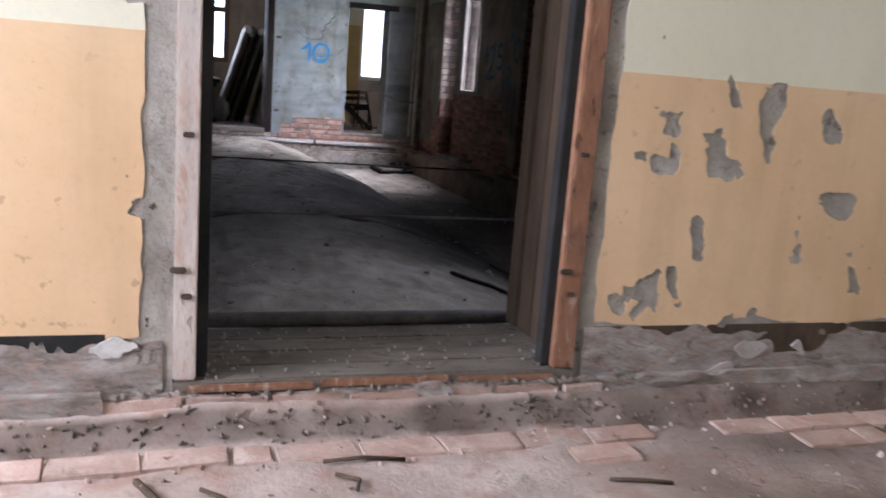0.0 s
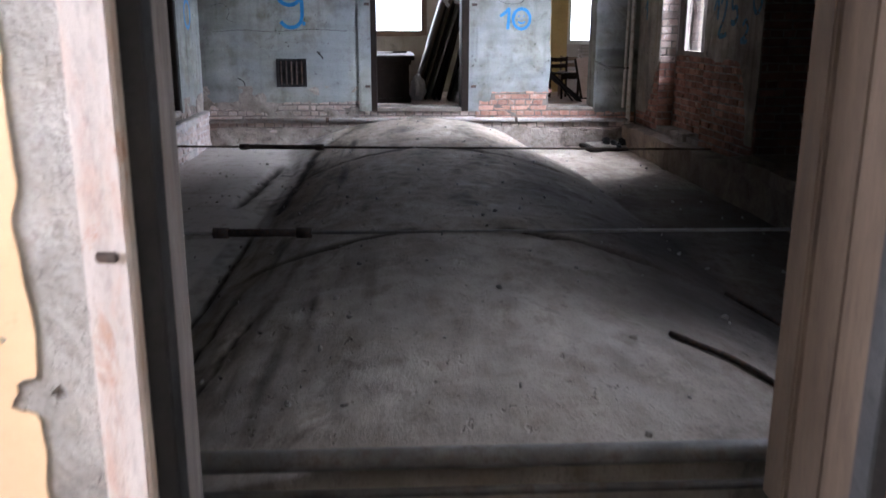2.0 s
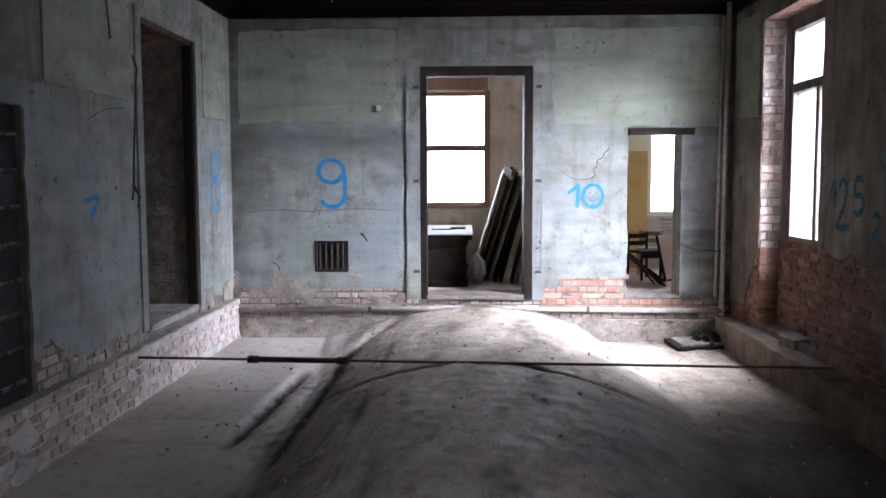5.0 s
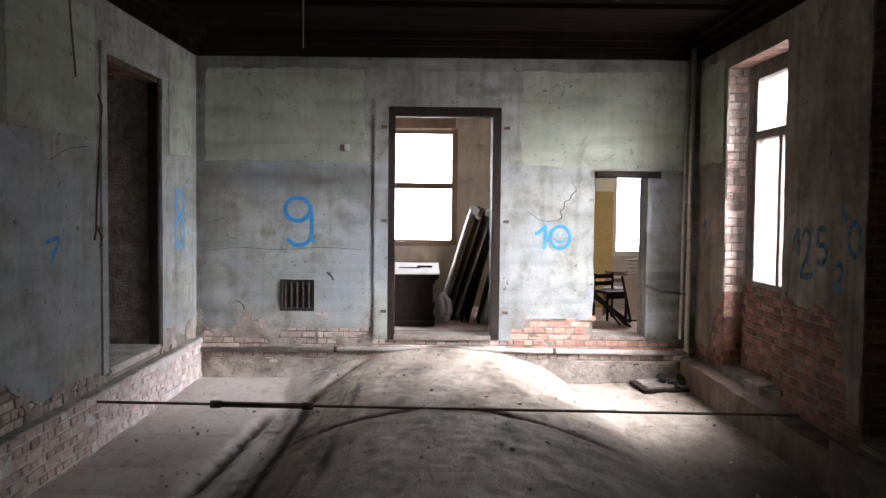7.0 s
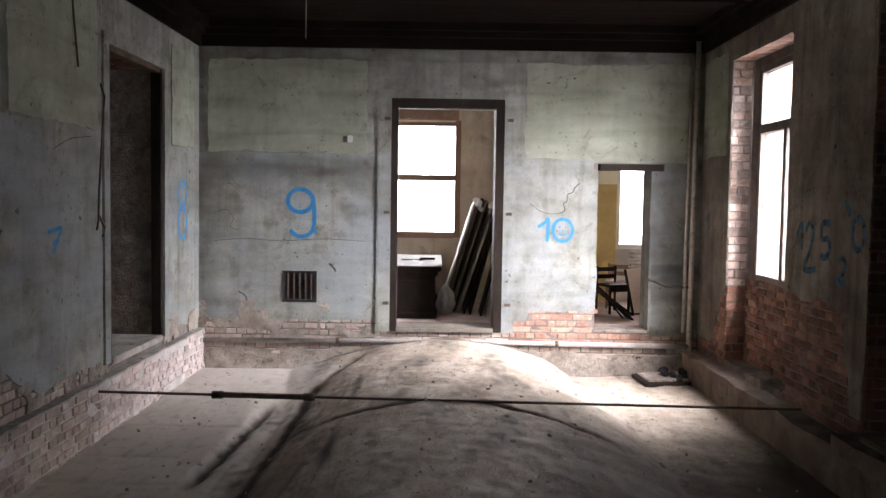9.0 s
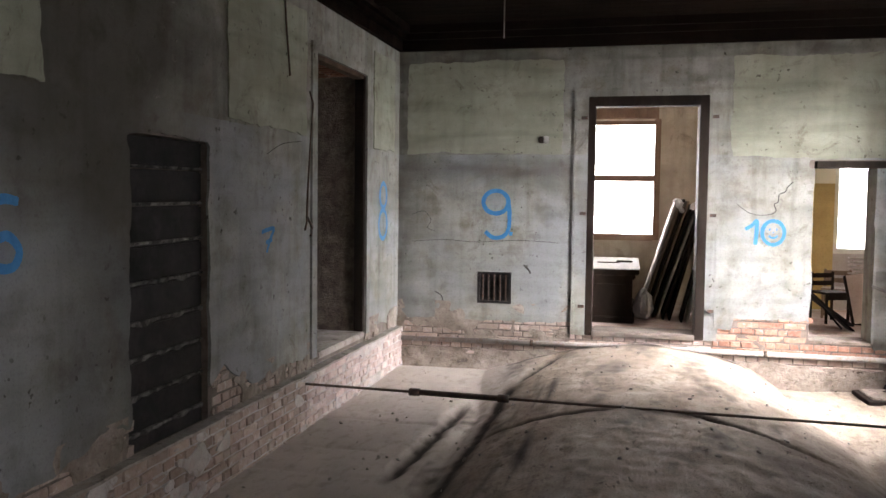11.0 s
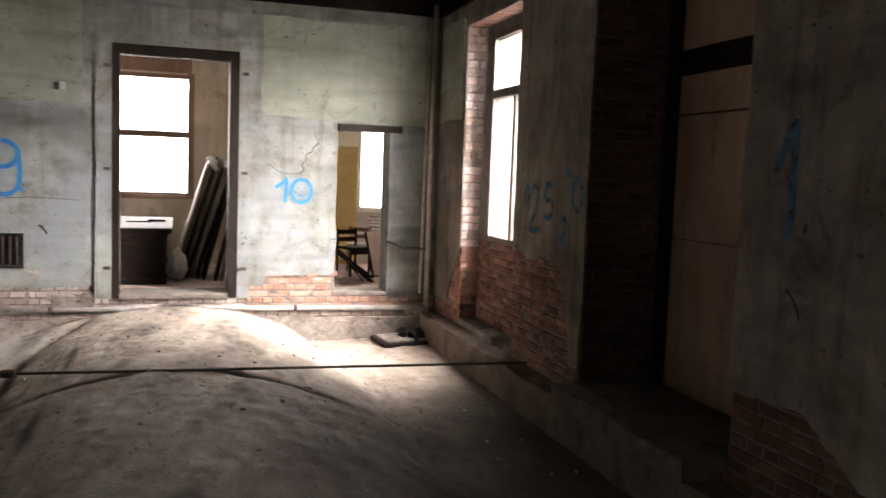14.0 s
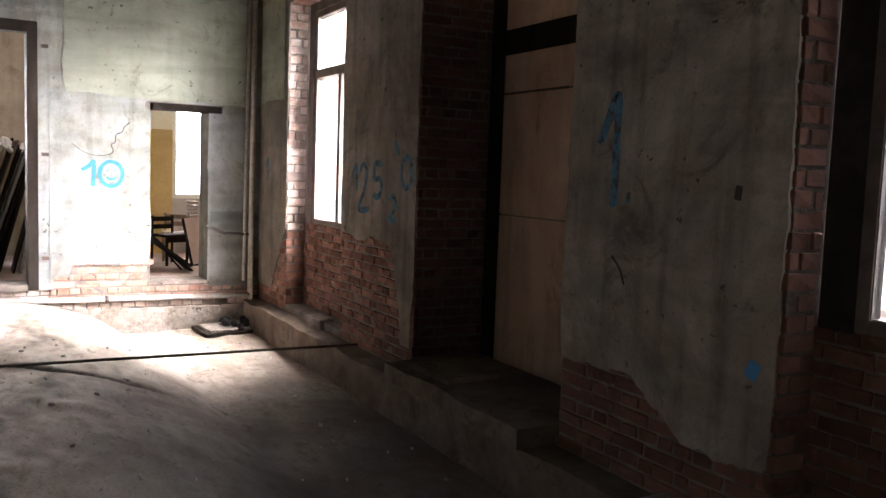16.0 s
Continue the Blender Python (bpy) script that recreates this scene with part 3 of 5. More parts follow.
skin("crumbling_mortar", "x", XL + 0.001, 1, 6.6, YF - 0.05, 0.012, 0.26, lambda u, v: min(0.09 * (nz(u * 2.1, v * 4, 63) + 0.6 * nz(u * 7, v * 9, 64)) + 0.005, -rect(u, v, LD[0] - 0.05, LD[1] + 0.05, -1, 3), -rect(u, v, BN[0] - 0.03, BN[1] + 0.03, -1, 3)), M_RUBBLE, left, 0.02, 0.02, 0.012, "crumbling lime mortar over the bricks")
brickwork("x", XL - 0.012, 1, 6.6, LD[0], 0.0, 0.375, lambda u, v: min(-left_plaster(u, v) + 0.02, -rect(u, v, BN[0] - 0.02, BN[1] + 0.02, -1, 2)), M_PALEBRICK, left, 6)

# right wall
WR = XR + 0.02
right = core("wall_right", [
    (WR, XR + 0.33, YN - 0.6, W2[0], -0.9, 3.9), (WR, XR + 0.33, W2[0], W2[1], 3.09, 3.9), (XR + 0.22, XR + 0.33, W2[0], W2[1], -0.9, 0.82), (WR, XR + 0.22, W2[0], W2[1], -0.9, -0.1),
    (WR, XR + 0.33, W2[1], NI[0], -0.9, 3.9), (XR + 0.72, XR + 0.95, NI[0] - 0.3, NI[1] + 0.3, -0.9, 3.9), (WR, XR + 0.72, NI[0], NI[1], 3.09, 3.9), (WR, XR + 0.72, NI[0], NI[1], -0.9, -0.12),
    (XR + 0.33, XR + 0.72, NI[0] - 0.3, NI[0], -0.9, 3.9), (XR + 0.33, XR + 0.72, NI[1], NI[1] + 0.3, -0.9, 3.9),
    (WR, XR + 0.33, NI[1], W1[0], -0.9, 3.9), (WR, XR + 0.33, W1[0], W1[1], 3.09, 3.9), (XR + 0.23, XR + 0.33, W1[0], W1[1], -0.9, 0.82), (WR, XR + 0.23, W1[0], W1[1], -0.9, -0.1),
    (WR, XR + 0.33, W1[1], YF + 0.02, -0.9, 3.9)], "dark stained plaster wall over exposed brick, with window recesses")


def right_plaster(u, v):
    d = min(v - 0.02, u - YN, YF - u, 3.62 - v)
    for a, b in (W1, W2, NI):
        d = min(d, -rect(u, v, a + rough_edge(v, a, 1, 0.02), b + rough_edge(v, b, 2, 0.02), -1, 3.09))
    e = rough_edge(u, v, 51, 0.06)
    if u > W1[1] - 0.05:
        d = min(d, v - 0.72 + 1.85 * max(0.0, u - W1[1]) ** 1.3 + e)
    elif u > NI[1]:
        d = min(d, max(v - 0.80 + 0.9 * max(0, 10.15 - u) ** 2 * 6 + e, 9.82 - u + e))
    elif u > W2[1]:
        d = min(d, v - 0.14 - 0.23 * max(0.0, min(1.0, (u - 6.75) / 0.4)) + e * 0.9)
    return d


skin("plaster", "x", XR, -1, YN, YF, -0.1, 3.62, right_plaster, M_STAINED, right)
skin("limewash_panel", "x", XR - 0.012, -1, 12.7, 13.64, 2.05, 3.3, lambda u, v: rect(u, v, 12.76, 13.58, 2.10, 3.2) + rough_edge(u, v, 61, 0.03), M_CREAM, right, 0.012, 0.02, 0.002, "pale limewash patch")
brickwork("x", XR + 0.012, -1, W1[1], YF - 0.03, -0.16, 0.815, lambda u, v: -right_plaster(u, v) + 0.03, M_DULLBRICK, right, 7)
brickwork("x", XR + 0.012, -1, NI[1], W1[0], -0.16, 0.965, lambda u, v: -right_plaster(u, v) + 0.03, M_DULLBRICK, right, 8)
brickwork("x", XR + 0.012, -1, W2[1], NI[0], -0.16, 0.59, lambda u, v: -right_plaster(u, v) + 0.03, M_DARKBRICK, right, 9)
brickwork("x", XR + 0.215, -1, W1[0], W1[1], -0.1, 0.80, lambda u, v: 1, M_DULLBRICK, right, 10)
boxes("pier_core", [(WR, XR + 0.22, W2[1] - 0.018, W2[1] + 0.004, -0.1, 3.09)], M_DARKMORTAR, right, "dark mortar of the window pier")
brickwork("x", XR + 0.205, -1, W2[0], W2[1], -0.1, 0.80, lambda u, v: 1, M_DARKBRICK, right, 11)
brickwork("y", W1[1] - 0.012, -1, XR + 0.005, XR + 0.215, 0.70, 3.09, lambda u, v: 1, M_REVEAL, right, 12, course=0.086, header=True)
brickwork("y", W1[1] - 0.012, -1, XR + 0.005, XR + 0.215, -0.1, 0.70, lambda u, v: 1, M_DULLBRICK, right, 16, course=0.08, header=True)
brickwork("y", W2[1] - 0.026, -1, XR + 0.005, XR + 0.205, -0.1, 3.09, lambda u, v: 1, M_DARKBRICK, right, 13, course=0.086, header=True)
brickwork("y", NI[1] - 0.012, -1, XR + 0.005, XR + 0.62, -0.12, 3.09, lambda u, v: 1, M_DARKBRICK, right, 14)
for a, b in (W1, W2):   # flat brick arch on edge over the recess
    n_b = 22
    for k in range(n_b):
        ob = new("brick", brick_mesh(0.20, (b - a) / n_b - 0.008, 0.06, k % 3, M_DULLBRICK))
        y = a + (b - a) * (k + 0.5) / n_b
        ob.matrix_basis = pose(XR + 0.115, y, 3.085, -90, 0, 0)
        ob.parent = right
# ledge at the foot of the right wall
bm = bmesh.new()
add_box(bm, 3.70, WR, YN, YF - 0.03, -0.9, -0.17)
bmesh.ops.subdivide_edges(bm, edges=[e for e in bm.edges if abs(e.verts[0].co.y - e.verts[1].co.y) > 1], cuts=120)
for v in bm.verts:
    if v.co.x < 3.8:
        v.co.x += 0.03 * nz(v.co.y * 1.7, v.co.z, 3) + 0.012 * nz(v.co.y * 7, 0, 5)
        if v.co.z > -0.3:
            v.co.z += 0.025 * nz(v.co.y * 2, 3, 8) - 0.01
part("ledge", bm, M_FOOT, right, "rough mortared footing ledge")

M_RENDER2 = material("chalky_plaster_remains", [(0.32, 0.28, 0.26), (0.50, 0.46, 0.44), (0.42, 0.33, 0.30)], 6, 80, 0.95, 0.8, relief=0.008)
M_BASE = material("crumbling_base_plaster", [(0.19, 0.155, 0.13), (0.50, 0.45, 0.42), (0.38, 0.26, 0.215), (0.10, 0.08, 0.065)], 6, 70, 0.95, 1.0, relief=0.02, stretch=(0.7, 1, 1.6))
M_JAMB = material("rough_brown_jamb", [(0.10, 0.08, 0.065), (0.24, 0.20, 0.165), (0.15, 0.12, 0.10), (0.30, 0.26, 0.22)], 8, 70, 0.95, 1.0, relief=0.02)
# wall with the entrance doorway
EX = (0.09, 1.43)
SILL_END = 3.53
entry = core("wall_entry", [
    (-4.0, EX[0], YA + 0.02, YN, -0.9, 3.9), (EX[0], EX[1], YA + 0.02, YN, 2.68, 3.9), (EX[0], EX[1], YA + 0.02, SILL_END, -0.9, -0.02), (EX[0], EX[1], SILL_END, YN, -0.9, -0.12), (EX[1], 5.2, YA + 0.02, YN, -0.9, 3.9)],
    "thick wall with a doorway, ochre and pale yellow paint on the corridor side")


def entry_any(u, v):
    d = min(v - 0.165 - rough_edge(u, v, 71, 0.025) - (0.05 * nz(u * 3, 0, 4) if u > 1.5 else 0), 3.4 - v)
    return min(d, -rect(u, v, 0.0 + rough_edge(v, 2, 72, 0.02), 1.50 + rough_edge(v, 4, 73, 0.02), -1, 2.83))


CHIPS = [(1.714, 0.883, 0.05, 0.05), (1.70, 0.735, 0.07, 0.03), (1.75, 0.78, 0.02, 0.06), (1.91, 0.80, 0.05, 0.09), (1.97, 0.76, 0.06, 0.04), (1.955, 0.985, 0.035, 0.08), (1.865, 0.504, 0.028, 0.11),
         (1.70, 0.27, 0.05, 0.07), (1.65, 0.29, 0.05, 0.03), (1.80, 0.32, 0.02, 0.07), (2.05, 0.19, 0.04, 0.03), (2.11, 0.85, 0.02, 0.10), (2.16, 0.19, 0.03, 0.05), (2.13, 0.97, 0.05, 0.06),
         (1.56, 0.26, 0.03, 0.03), (2.45, 0.62, 0.06, 0.05), (2.6, 0.35, 0.03, 0.09), (2.38, 0.9, 0.04, 0.06), (0.02, 0.55, 0.06, 0.025), (2.3, 0.5, 0.03, 0.08), (-0.049, 0.629, 0.012, 0.012), (1.632, 1.174, 0.016, 0.016), (-0.044, 1.116, 0.014, 0.014)]


def chip(u, v):
    """Over zero where the paint has flaked off."""
    best = -1.0
    for cu, cv, ru, rv in CHIPS:
        if abs(u - cu) < 0.2 and abs(v - cv) < 0.25:
            du, dv = u - cu + 0.02 * nz(v * 21, cu * 9, 3), v - cv + 0.02 * nz(u * 21, cv * 9, 4)
            best = max(best, 0.05 * (1 - max(abs(du + 0.25 * dv) / ru, abs(dv) / rv)) + rough_edge(u * 3, v * 3, 33, 0.05) - 0.008)
    return best


skin("ochre_dado", "y", YA, -1, -4.0, 5.2, 0.05, 1.046, lambda u, v: min(entry_any(u, v), -chip(u, v)), M_OCHRE, entry, 0.003, 0.012, 0.001, "peeling ochre paint")
skin("upper_wall", "y", YA, -1, -4.0, 5.2, 1.046, 3.45, lambda u, v: min(entry_any(u, v), -chip(u, v)), M_PALE, entry, 0.003, 0.04, 0.001, "pale yellow paint")
skin("bare_render", "y", YA + 0.004, -1, -4.0, 5.2, -0.12, 2.9, lambda u, v: min(-rect(u, v, EX[0], EX[1], -1, 2.7), v + 0.05 + rough_edge(u, v, 35, 0.05)), M_RENDER, entry, 0.02, 0.04, 0.002)
# remains of a black skirting line, and rough brick courses stepping down to the corridor floor
skin("skirting_stain", "y", YA - 0.001, -1, -1.5, -0.1, 0.08, 0.2, lambda u, v: min(0.168 - v, v - 0.115 + 0.06 * nz(u * 45, v * 3, 2) + 0.03 * nz(u * 9, 1, 3), -0.10 - u), M_SOOT, entry, 0.002, 0.008, 0.0, "dripped black skirting paint")
skin("skirting_stain", "y", YA - 0.001, -1, 1.5, 5.2, -0.02, 0.19, lambda u, v: min(0.165 - v, v - 0.05, 0.09 * nz(u * 4, v * 9, 8) + 0.05 * nz(u * 17, v * 17, 9) + 0.025), M_LINING, entry, 0.002, 0.012, 0.001, "flaked red-brown skirting paint")
for a, b in ((-4.0, 0.06), (1.46, 5.2)):
    skin("base_render", "y", YA - 0.003, -1, a, b, -0.12, 0.17, lambda u, v: min(0.135 + rough_edge(u, v, 88, 0.05) - v, v + 0.10), M_BASE, entry, 0.006, 0.016, 0.006, "crumbling earthy plaster")
skin("lime_splash", "y", YA - 0.012, -1, -0.35, 0.0, -0.02, 0.19, lambda u, v: 0.05 * (1 - math.hypot((u + 0.075) / 0.05, (v - 0.13) / 0.035)) + rough_edge(u * 4, v * 4, 95, 0.03), M_LIME, entry, 0.01, 0.01, 0.003, "white lime splash")
for a, b in ((-3.0, 0.02), (1.52, 3.6)):
    skin("lime_streak", "y", YA - 0.011, -1, a, b, -0.03, 0.10, lambda u, v: 0.05 * (nz(u * 2.2, v * 9, 96) + 0.7 * nz(u * 9, v * 19, 97)) - 0.016, M_RENDER2, entry, 0.01, 0.012, 0.004, "chalky lime streak")
rnd = random.Random(12)
for y0, dep, x0, keep in ((2.695, 0.115, -2.6, 0.95), (2.565, 0.12, 1.25, 0.3)):
    x = x0
    while x < 3.6:
        w = rnd.choice((0.12, 0.24, 0.25, 0.26))
        if rnd.random() < keep:
            ob = new("brick", brick_mesh(round(w - 0.012, 2), dep, 0.06, rnd.randrange(6), M_PINKBRICK))
            ob.matrix_basis = pose(x + w / 2, y0 + dep / 2, -0.116 + 0.008 * nz(x * 1.3, y0, 1), 90 + rnd.uniform(-2, 2), rnd.uniform(-1.5, 1.5), rnd.uniform(-1.5, 1.5))
            ob.parent = entry
        x += w
boxes("footing", [(-4.0, 5.2, 2.972, YA + 0.03, -0.2, -0.02)], M_BASE, entry, "rough mortared footing")
brickwork("y", 2.966, -1, -0.12, 1.55, -0.096, -0.018, lambda u, v: 1, M_PINKBRICK, entry, 18)
skin("footing_coat", "y", 2.962, -1, -4.0, 5.2, -0.13, 0.0, lambda u, v: min(0.05 * (nz(u * 3, v * 9, 91) + 0.6 * nz(u * 9, v * 17, 92)) + (0.02 if u < -0.1 or u > 1.45 else -0.025), -0.004 - v), M_BASE, entry, 0.03, 0.016, 0.014, "crumbling lime on the footing")
skin("plaster", "y", YN, 1, XL, XR, -0.4, 3.62, lambda u, v: -rect(u, v, EX[0], EX[1], -1, 2.68), M_PLASTER, entry, 0.02, 0.08)


# ---- floors ----
def vault(x, y):
    """Height of the rough floor: a shallow barrel vault with flat screed on its flanks."""
    far_end = min(1.0, max(0.0, (y - 11.3) / 1.9))
    half = 1.52 + 0.30 * far_end if x < 0.9 else 1.72 - 0.27 * far_end
    power = 2.15 - 0.2 * far_end if x < 0.9 else 2.5 + 0.2 * far_end
    a = abs(x - 0.9) / half
    z = FLOOR + (0.405 + 0.012 * far_end) * (1 - a ** power) if a < 1 else FLOOR
    z += 0.03 / (1 + math.exp((x + 0.72) / 0.05)) if x < -0.3 else 0.0
    z += 0.012 * nz(x * 1.6, y * 1.6, 1) + 0.006 * nz(x * 6, y * 6, 2) * (1.6 if x > -0.5 else 0.3)
    if x > -0.6:
        z += 0.005 * nz(x * 14, y * 11, 3) + 0.014 * abs(nz(x * 3.4, y * 2.6, 13))
    return z


GROOVES = (((-0.925, -0.82), 9.3, 11.95, 0.06, 0.06), ((-0.47, -0.44), 8.6, 12.4, 0.075, 0.025), ((-0.44, 0.05), 12.2, 13.6, 0.07, 0.045), ((-1.04, -1.03), 3.6, 7.7, 0.04, 0.05), ((-0.60, -0.57), 3.6, 8.4, 0.03, 0.025), ((-0.48, -0.34), 3.8, 6.6, 0.022, 0.022), ((-0.36, -0.12), 4.2, 6.1, 0.018, 0.016))
CRACKS = (10.53, 6.86)


def groove_x(g, y):
    (a, b), y0, y1 = g[:3]
    return a + (b - a) * (y - y0) / (y1 - y0)


def crack_off(x, y, cy, s):
    """How far in y a place lies from the arm of an arched crack."""
    u = s * (x - 0.9)
    return y - cy + (0.50 if s > 0 else 0.14) * max(0, u - 0.3) - 0.03 * nz(x * 4, cy, 3)


def floor_height(x, y):
    z = vault(x, y)
    if y < 4.0:   # trench for the pipes behind the doorway
        z -= 0.26 * max(0.0, min(1.0, (3.99 - y) / 0.04, (y - 3.70) / 0.04))
    wob = 0.03 * nz(y * 1.3, 4, 0) + 0.02 * nz(y * 5, 7, 2)
    for g in GROOVES:
        if g[1] < y < g[2]:
            z -= g[4] * math.exp(-(((x - groove_x(g, y) - wob) / g[3]) ** 2)) * min(1, (y - g[1]) * 3, (g[2] - y) * 3)
    for cy, x0, x1 in ((9.48, -2.0, -0.95), (8.0, -2.0, -0.95), (7.1, -2.0, -1.0), (11.0, -2.0, -0.95), (10.1, -2.0, -1.2)):
        if x0 < x < x1:
            z -= 0.016 * math.exp(-(((y - cy - 0.05 * nz(x * 2, cy, 1)) / 0.028) ** 2))
    # arched cracks in the vault beside the tie rods
    for cy in CRACKS:
        for s in (-1, 1):
            u = s * (x - 0.9)
            if 0.25 < u < 1.5:
                z -= 0.05 * math.exp(-((crack_off(x, y, cy, s) / 0.03) ** 2)) * min(1, (1.5 - u) * 2)
    return z


def height_sheet(name, x0, x1, y0, y1, step, height, mat_of, mats, label, category):
    nx, ny = round((x1 - x0) / step), round((y1 - y0) / step)
    verts = []
    for b in range(ny + 1):
        for a in range(nx + 1):
            x, y = x0 + (x1 - x0) * a / nx, y0 + (y1 - y0) * b / ny
            verts.append((x, y, height(x, y)))
    faces = [(b * (nx + 1) + a, b * (nx + 1) + a + 1, (b + 1) * (nx + 1) + a + 1, (b + 1) * (nx + 1) + a) for b in range(ny) for a in range(nx)]
    ob = link_mesh(name, verts, faces, mats[0], smooth=True)
    for m in mats[1:]:
        ob.data.materials.append(m)
    for p in ob.data.polygons:
        c = p.center
        p.material_index = mat_of(c.x, c.y)
    return setting(ob, label, category)


def floor_dirt_shade(x, y):
    """How far a place is darkened: dirt and painted shade in the grooves and along the cracks, dirt in wheel-like
    streaks beside them, painted shade on the right flank.
    """
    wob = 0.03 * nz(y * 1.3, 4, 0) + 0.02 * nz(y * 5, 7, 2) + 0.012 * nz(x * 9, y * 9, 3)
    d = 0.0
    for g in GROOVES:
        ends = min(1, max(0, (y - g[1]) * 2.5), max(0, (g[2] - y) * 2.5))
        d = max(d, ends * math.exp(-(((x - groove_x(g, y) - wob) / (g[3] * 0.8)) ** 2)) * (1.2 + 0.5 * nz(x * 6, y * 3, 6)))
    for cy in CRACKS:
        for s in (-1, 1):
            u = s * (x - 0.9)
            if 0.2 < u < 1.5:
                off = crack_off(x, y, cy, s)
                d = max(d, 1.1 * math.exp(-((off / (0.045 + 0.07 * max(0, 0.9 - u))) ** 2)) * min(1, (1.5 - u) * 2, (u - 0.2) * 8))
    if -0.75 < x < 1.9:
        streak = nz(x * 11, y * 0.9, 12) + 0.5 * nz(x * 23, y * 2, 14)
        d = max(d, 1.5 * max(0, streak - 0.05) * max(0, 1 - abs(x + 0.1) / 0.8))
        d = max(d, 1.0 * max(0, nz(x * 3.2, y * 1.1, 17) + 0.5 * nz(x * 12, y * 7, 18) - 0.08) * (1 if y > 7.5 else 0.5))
    # dark line where the vault meets the far wall
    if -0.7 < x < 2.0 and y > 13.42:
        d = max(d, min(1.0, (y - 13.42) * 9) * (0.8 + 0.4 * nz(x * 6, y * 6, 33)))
    # shade painted into the colour of the right flank, deepest near the entrance
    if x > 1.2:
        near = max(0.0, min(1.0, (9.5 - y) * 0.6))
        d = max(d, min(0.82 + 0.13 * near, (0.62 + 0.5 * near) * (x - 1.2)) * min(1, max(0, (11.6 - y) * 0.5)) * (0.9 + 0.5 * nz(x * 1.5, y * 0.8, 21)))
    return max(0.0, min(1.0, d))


def floor_screed_light(x, y):
    # paler pool on the near vault paints in light from the doorway
    door_light = 0.42 * max(0, min(1, (8.2 - y) * 0.5)) * max(0, min(1, (1.25 - abs(x - 0.65)) * 2)) * (0.8 + 0.5 * nz(x * 2.5, y * 2.5, 30))
    edge = -0.46 + 0.035 * max(0, y - 8.5) + 0.16 * nz(x * 3, y * 1.2, 9) + 0.12 * nz(x * 11, y * 2.5, 19)
    return max(door_light, max(0.0, min(1.0, (edge - x) / 0.22)) * (0.72 + 0.2 * nz(x * 2, y * 2, 23) + (0.28 if -1.02 < x < -0.58 and y < 8.2 else 0.0)))


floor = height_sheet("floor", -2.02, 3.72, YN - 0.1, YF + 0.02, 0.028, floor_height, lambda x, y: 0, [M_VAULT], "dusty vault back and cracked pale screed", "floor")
for attr, fn in (("dirt_shade", floor_dirt_shade), ("screed", floor_screed_light)):
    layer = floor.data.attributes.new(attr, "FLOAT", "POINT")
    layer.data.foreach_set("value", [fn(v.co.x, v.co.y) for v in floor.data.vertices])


def corridor_height(x, y):
    """Bare floor of the corridor, with earth banked up against the footing of the wall."""
    z = -0.13 + 0.016 * nz(x * 1.5, y * 1.5, 4) + 0.008 * nz(x * 6, y * 6, 5) + 0.004 * nz(x * 15, y * 15, 6)
    t = max(0.0, min(1.0, (y - 2.82 - 0.02 * nz(x * 3, 1, 7)) / 0.14))
    return z + 0.075 * t * t * (3 - 2 * t) + (0.012 * nz(x * 13, y * 13, 9) if t > 0.1 else 0)


def corridor_dark(x, y):
    """Dark earth in the strip between the footing and the brick edge, dark patches, and a floor darker towards the
    right.
    """
    e = 0.03 * nz(x * 4, y * 4, 3) + 0.015 * nz(x * 13, y * 13, 4)
    wide = 0.05 if x > 1.4 else 0.0
    band = min(y - 2.81 + wide + e, 2.95 + wide + e - y) / 0.03
    d = max(0.0, min(1.0, band)) * (0.75 + 0.4 * nz(x * 5, y * 9, 6))
    return max(d, max(0.0, min(0.55, 0.8 * nz(x * 1.7, y * 2.6, 8) + 0.5 * nz(x * 6, y * 8, 9) - 0.32)), 0.75 * max(0.0, min(1.0, (x - 1.2) * 1.5)) * (0.8 + 0.6 * nz(x * 3, y * 4, 13)))


corridor = height_sheet("floor", -4.0, 5.2, -3.2, YA + 0.02, 0.035, corridor_height, lambda x, y: 0, [M_EARTH], "dusty pink bare floor with earth along the wall", "floor")
corridor.name = "floor_corridor"
layer = corridor.data.attributes.new("dirt_shade", "FLOAT", "POINT")
layer.data.foreach_set("value", [corridor_dark(v.co.x, v.co.y) for v in corridor.data.vertices])

# boards of the entrance sill
sill = setting(new("door_sill"), "worn grey boards across the doorway", "sill")
for k in range(4):
    y0 = YA - 0.01 + k * 0.135
    box("plank", EX[0], EX[1], y0, y0 + 0.130, -0.03, 0.018 + 0.004 * nz(k * 3.3, 1), M_SILL, sill, bevel=0.006)

# ceiling of dark boards, beams and cornice
rows = []
y = YN
while y < YF:
    rows.append((XL - 0.02, XR + 0.02, y, min(y + 0.158, YF + 0.02), CEIL, CEIL + 0.03))
    y += 0.165
for yy in (4.6, 6.1, 7.6, 9.1, 10.6, 12.1):
    rows.append((XL, XR, yy, yy + 0.16, CEIL - 0.05, CEIL))
for k, (dep, z0, z1) in enumerate(((0.05, 3.335, 3.46), (0.11, 3.46, 3.53), (0.17, 3.53, CEIL))):
    rows += [(XL, XR, YF - dep, YF, z0, z1), (XL, XL + dep, YN, YF - dep, z0, z1), (XR - dep, XR, YN, YF - dep, z0, z1), (XL + dep, XR - dep, YN, YN + dep, z0, z1)]
rows.append((XL - 0.6, XR + 0.6, YN - 0.6, YF + 0.5, CEIL + 0.06, CEIL + 0.3))
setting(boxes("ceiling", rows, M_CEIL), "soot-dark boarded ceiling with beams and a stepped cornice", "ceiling")

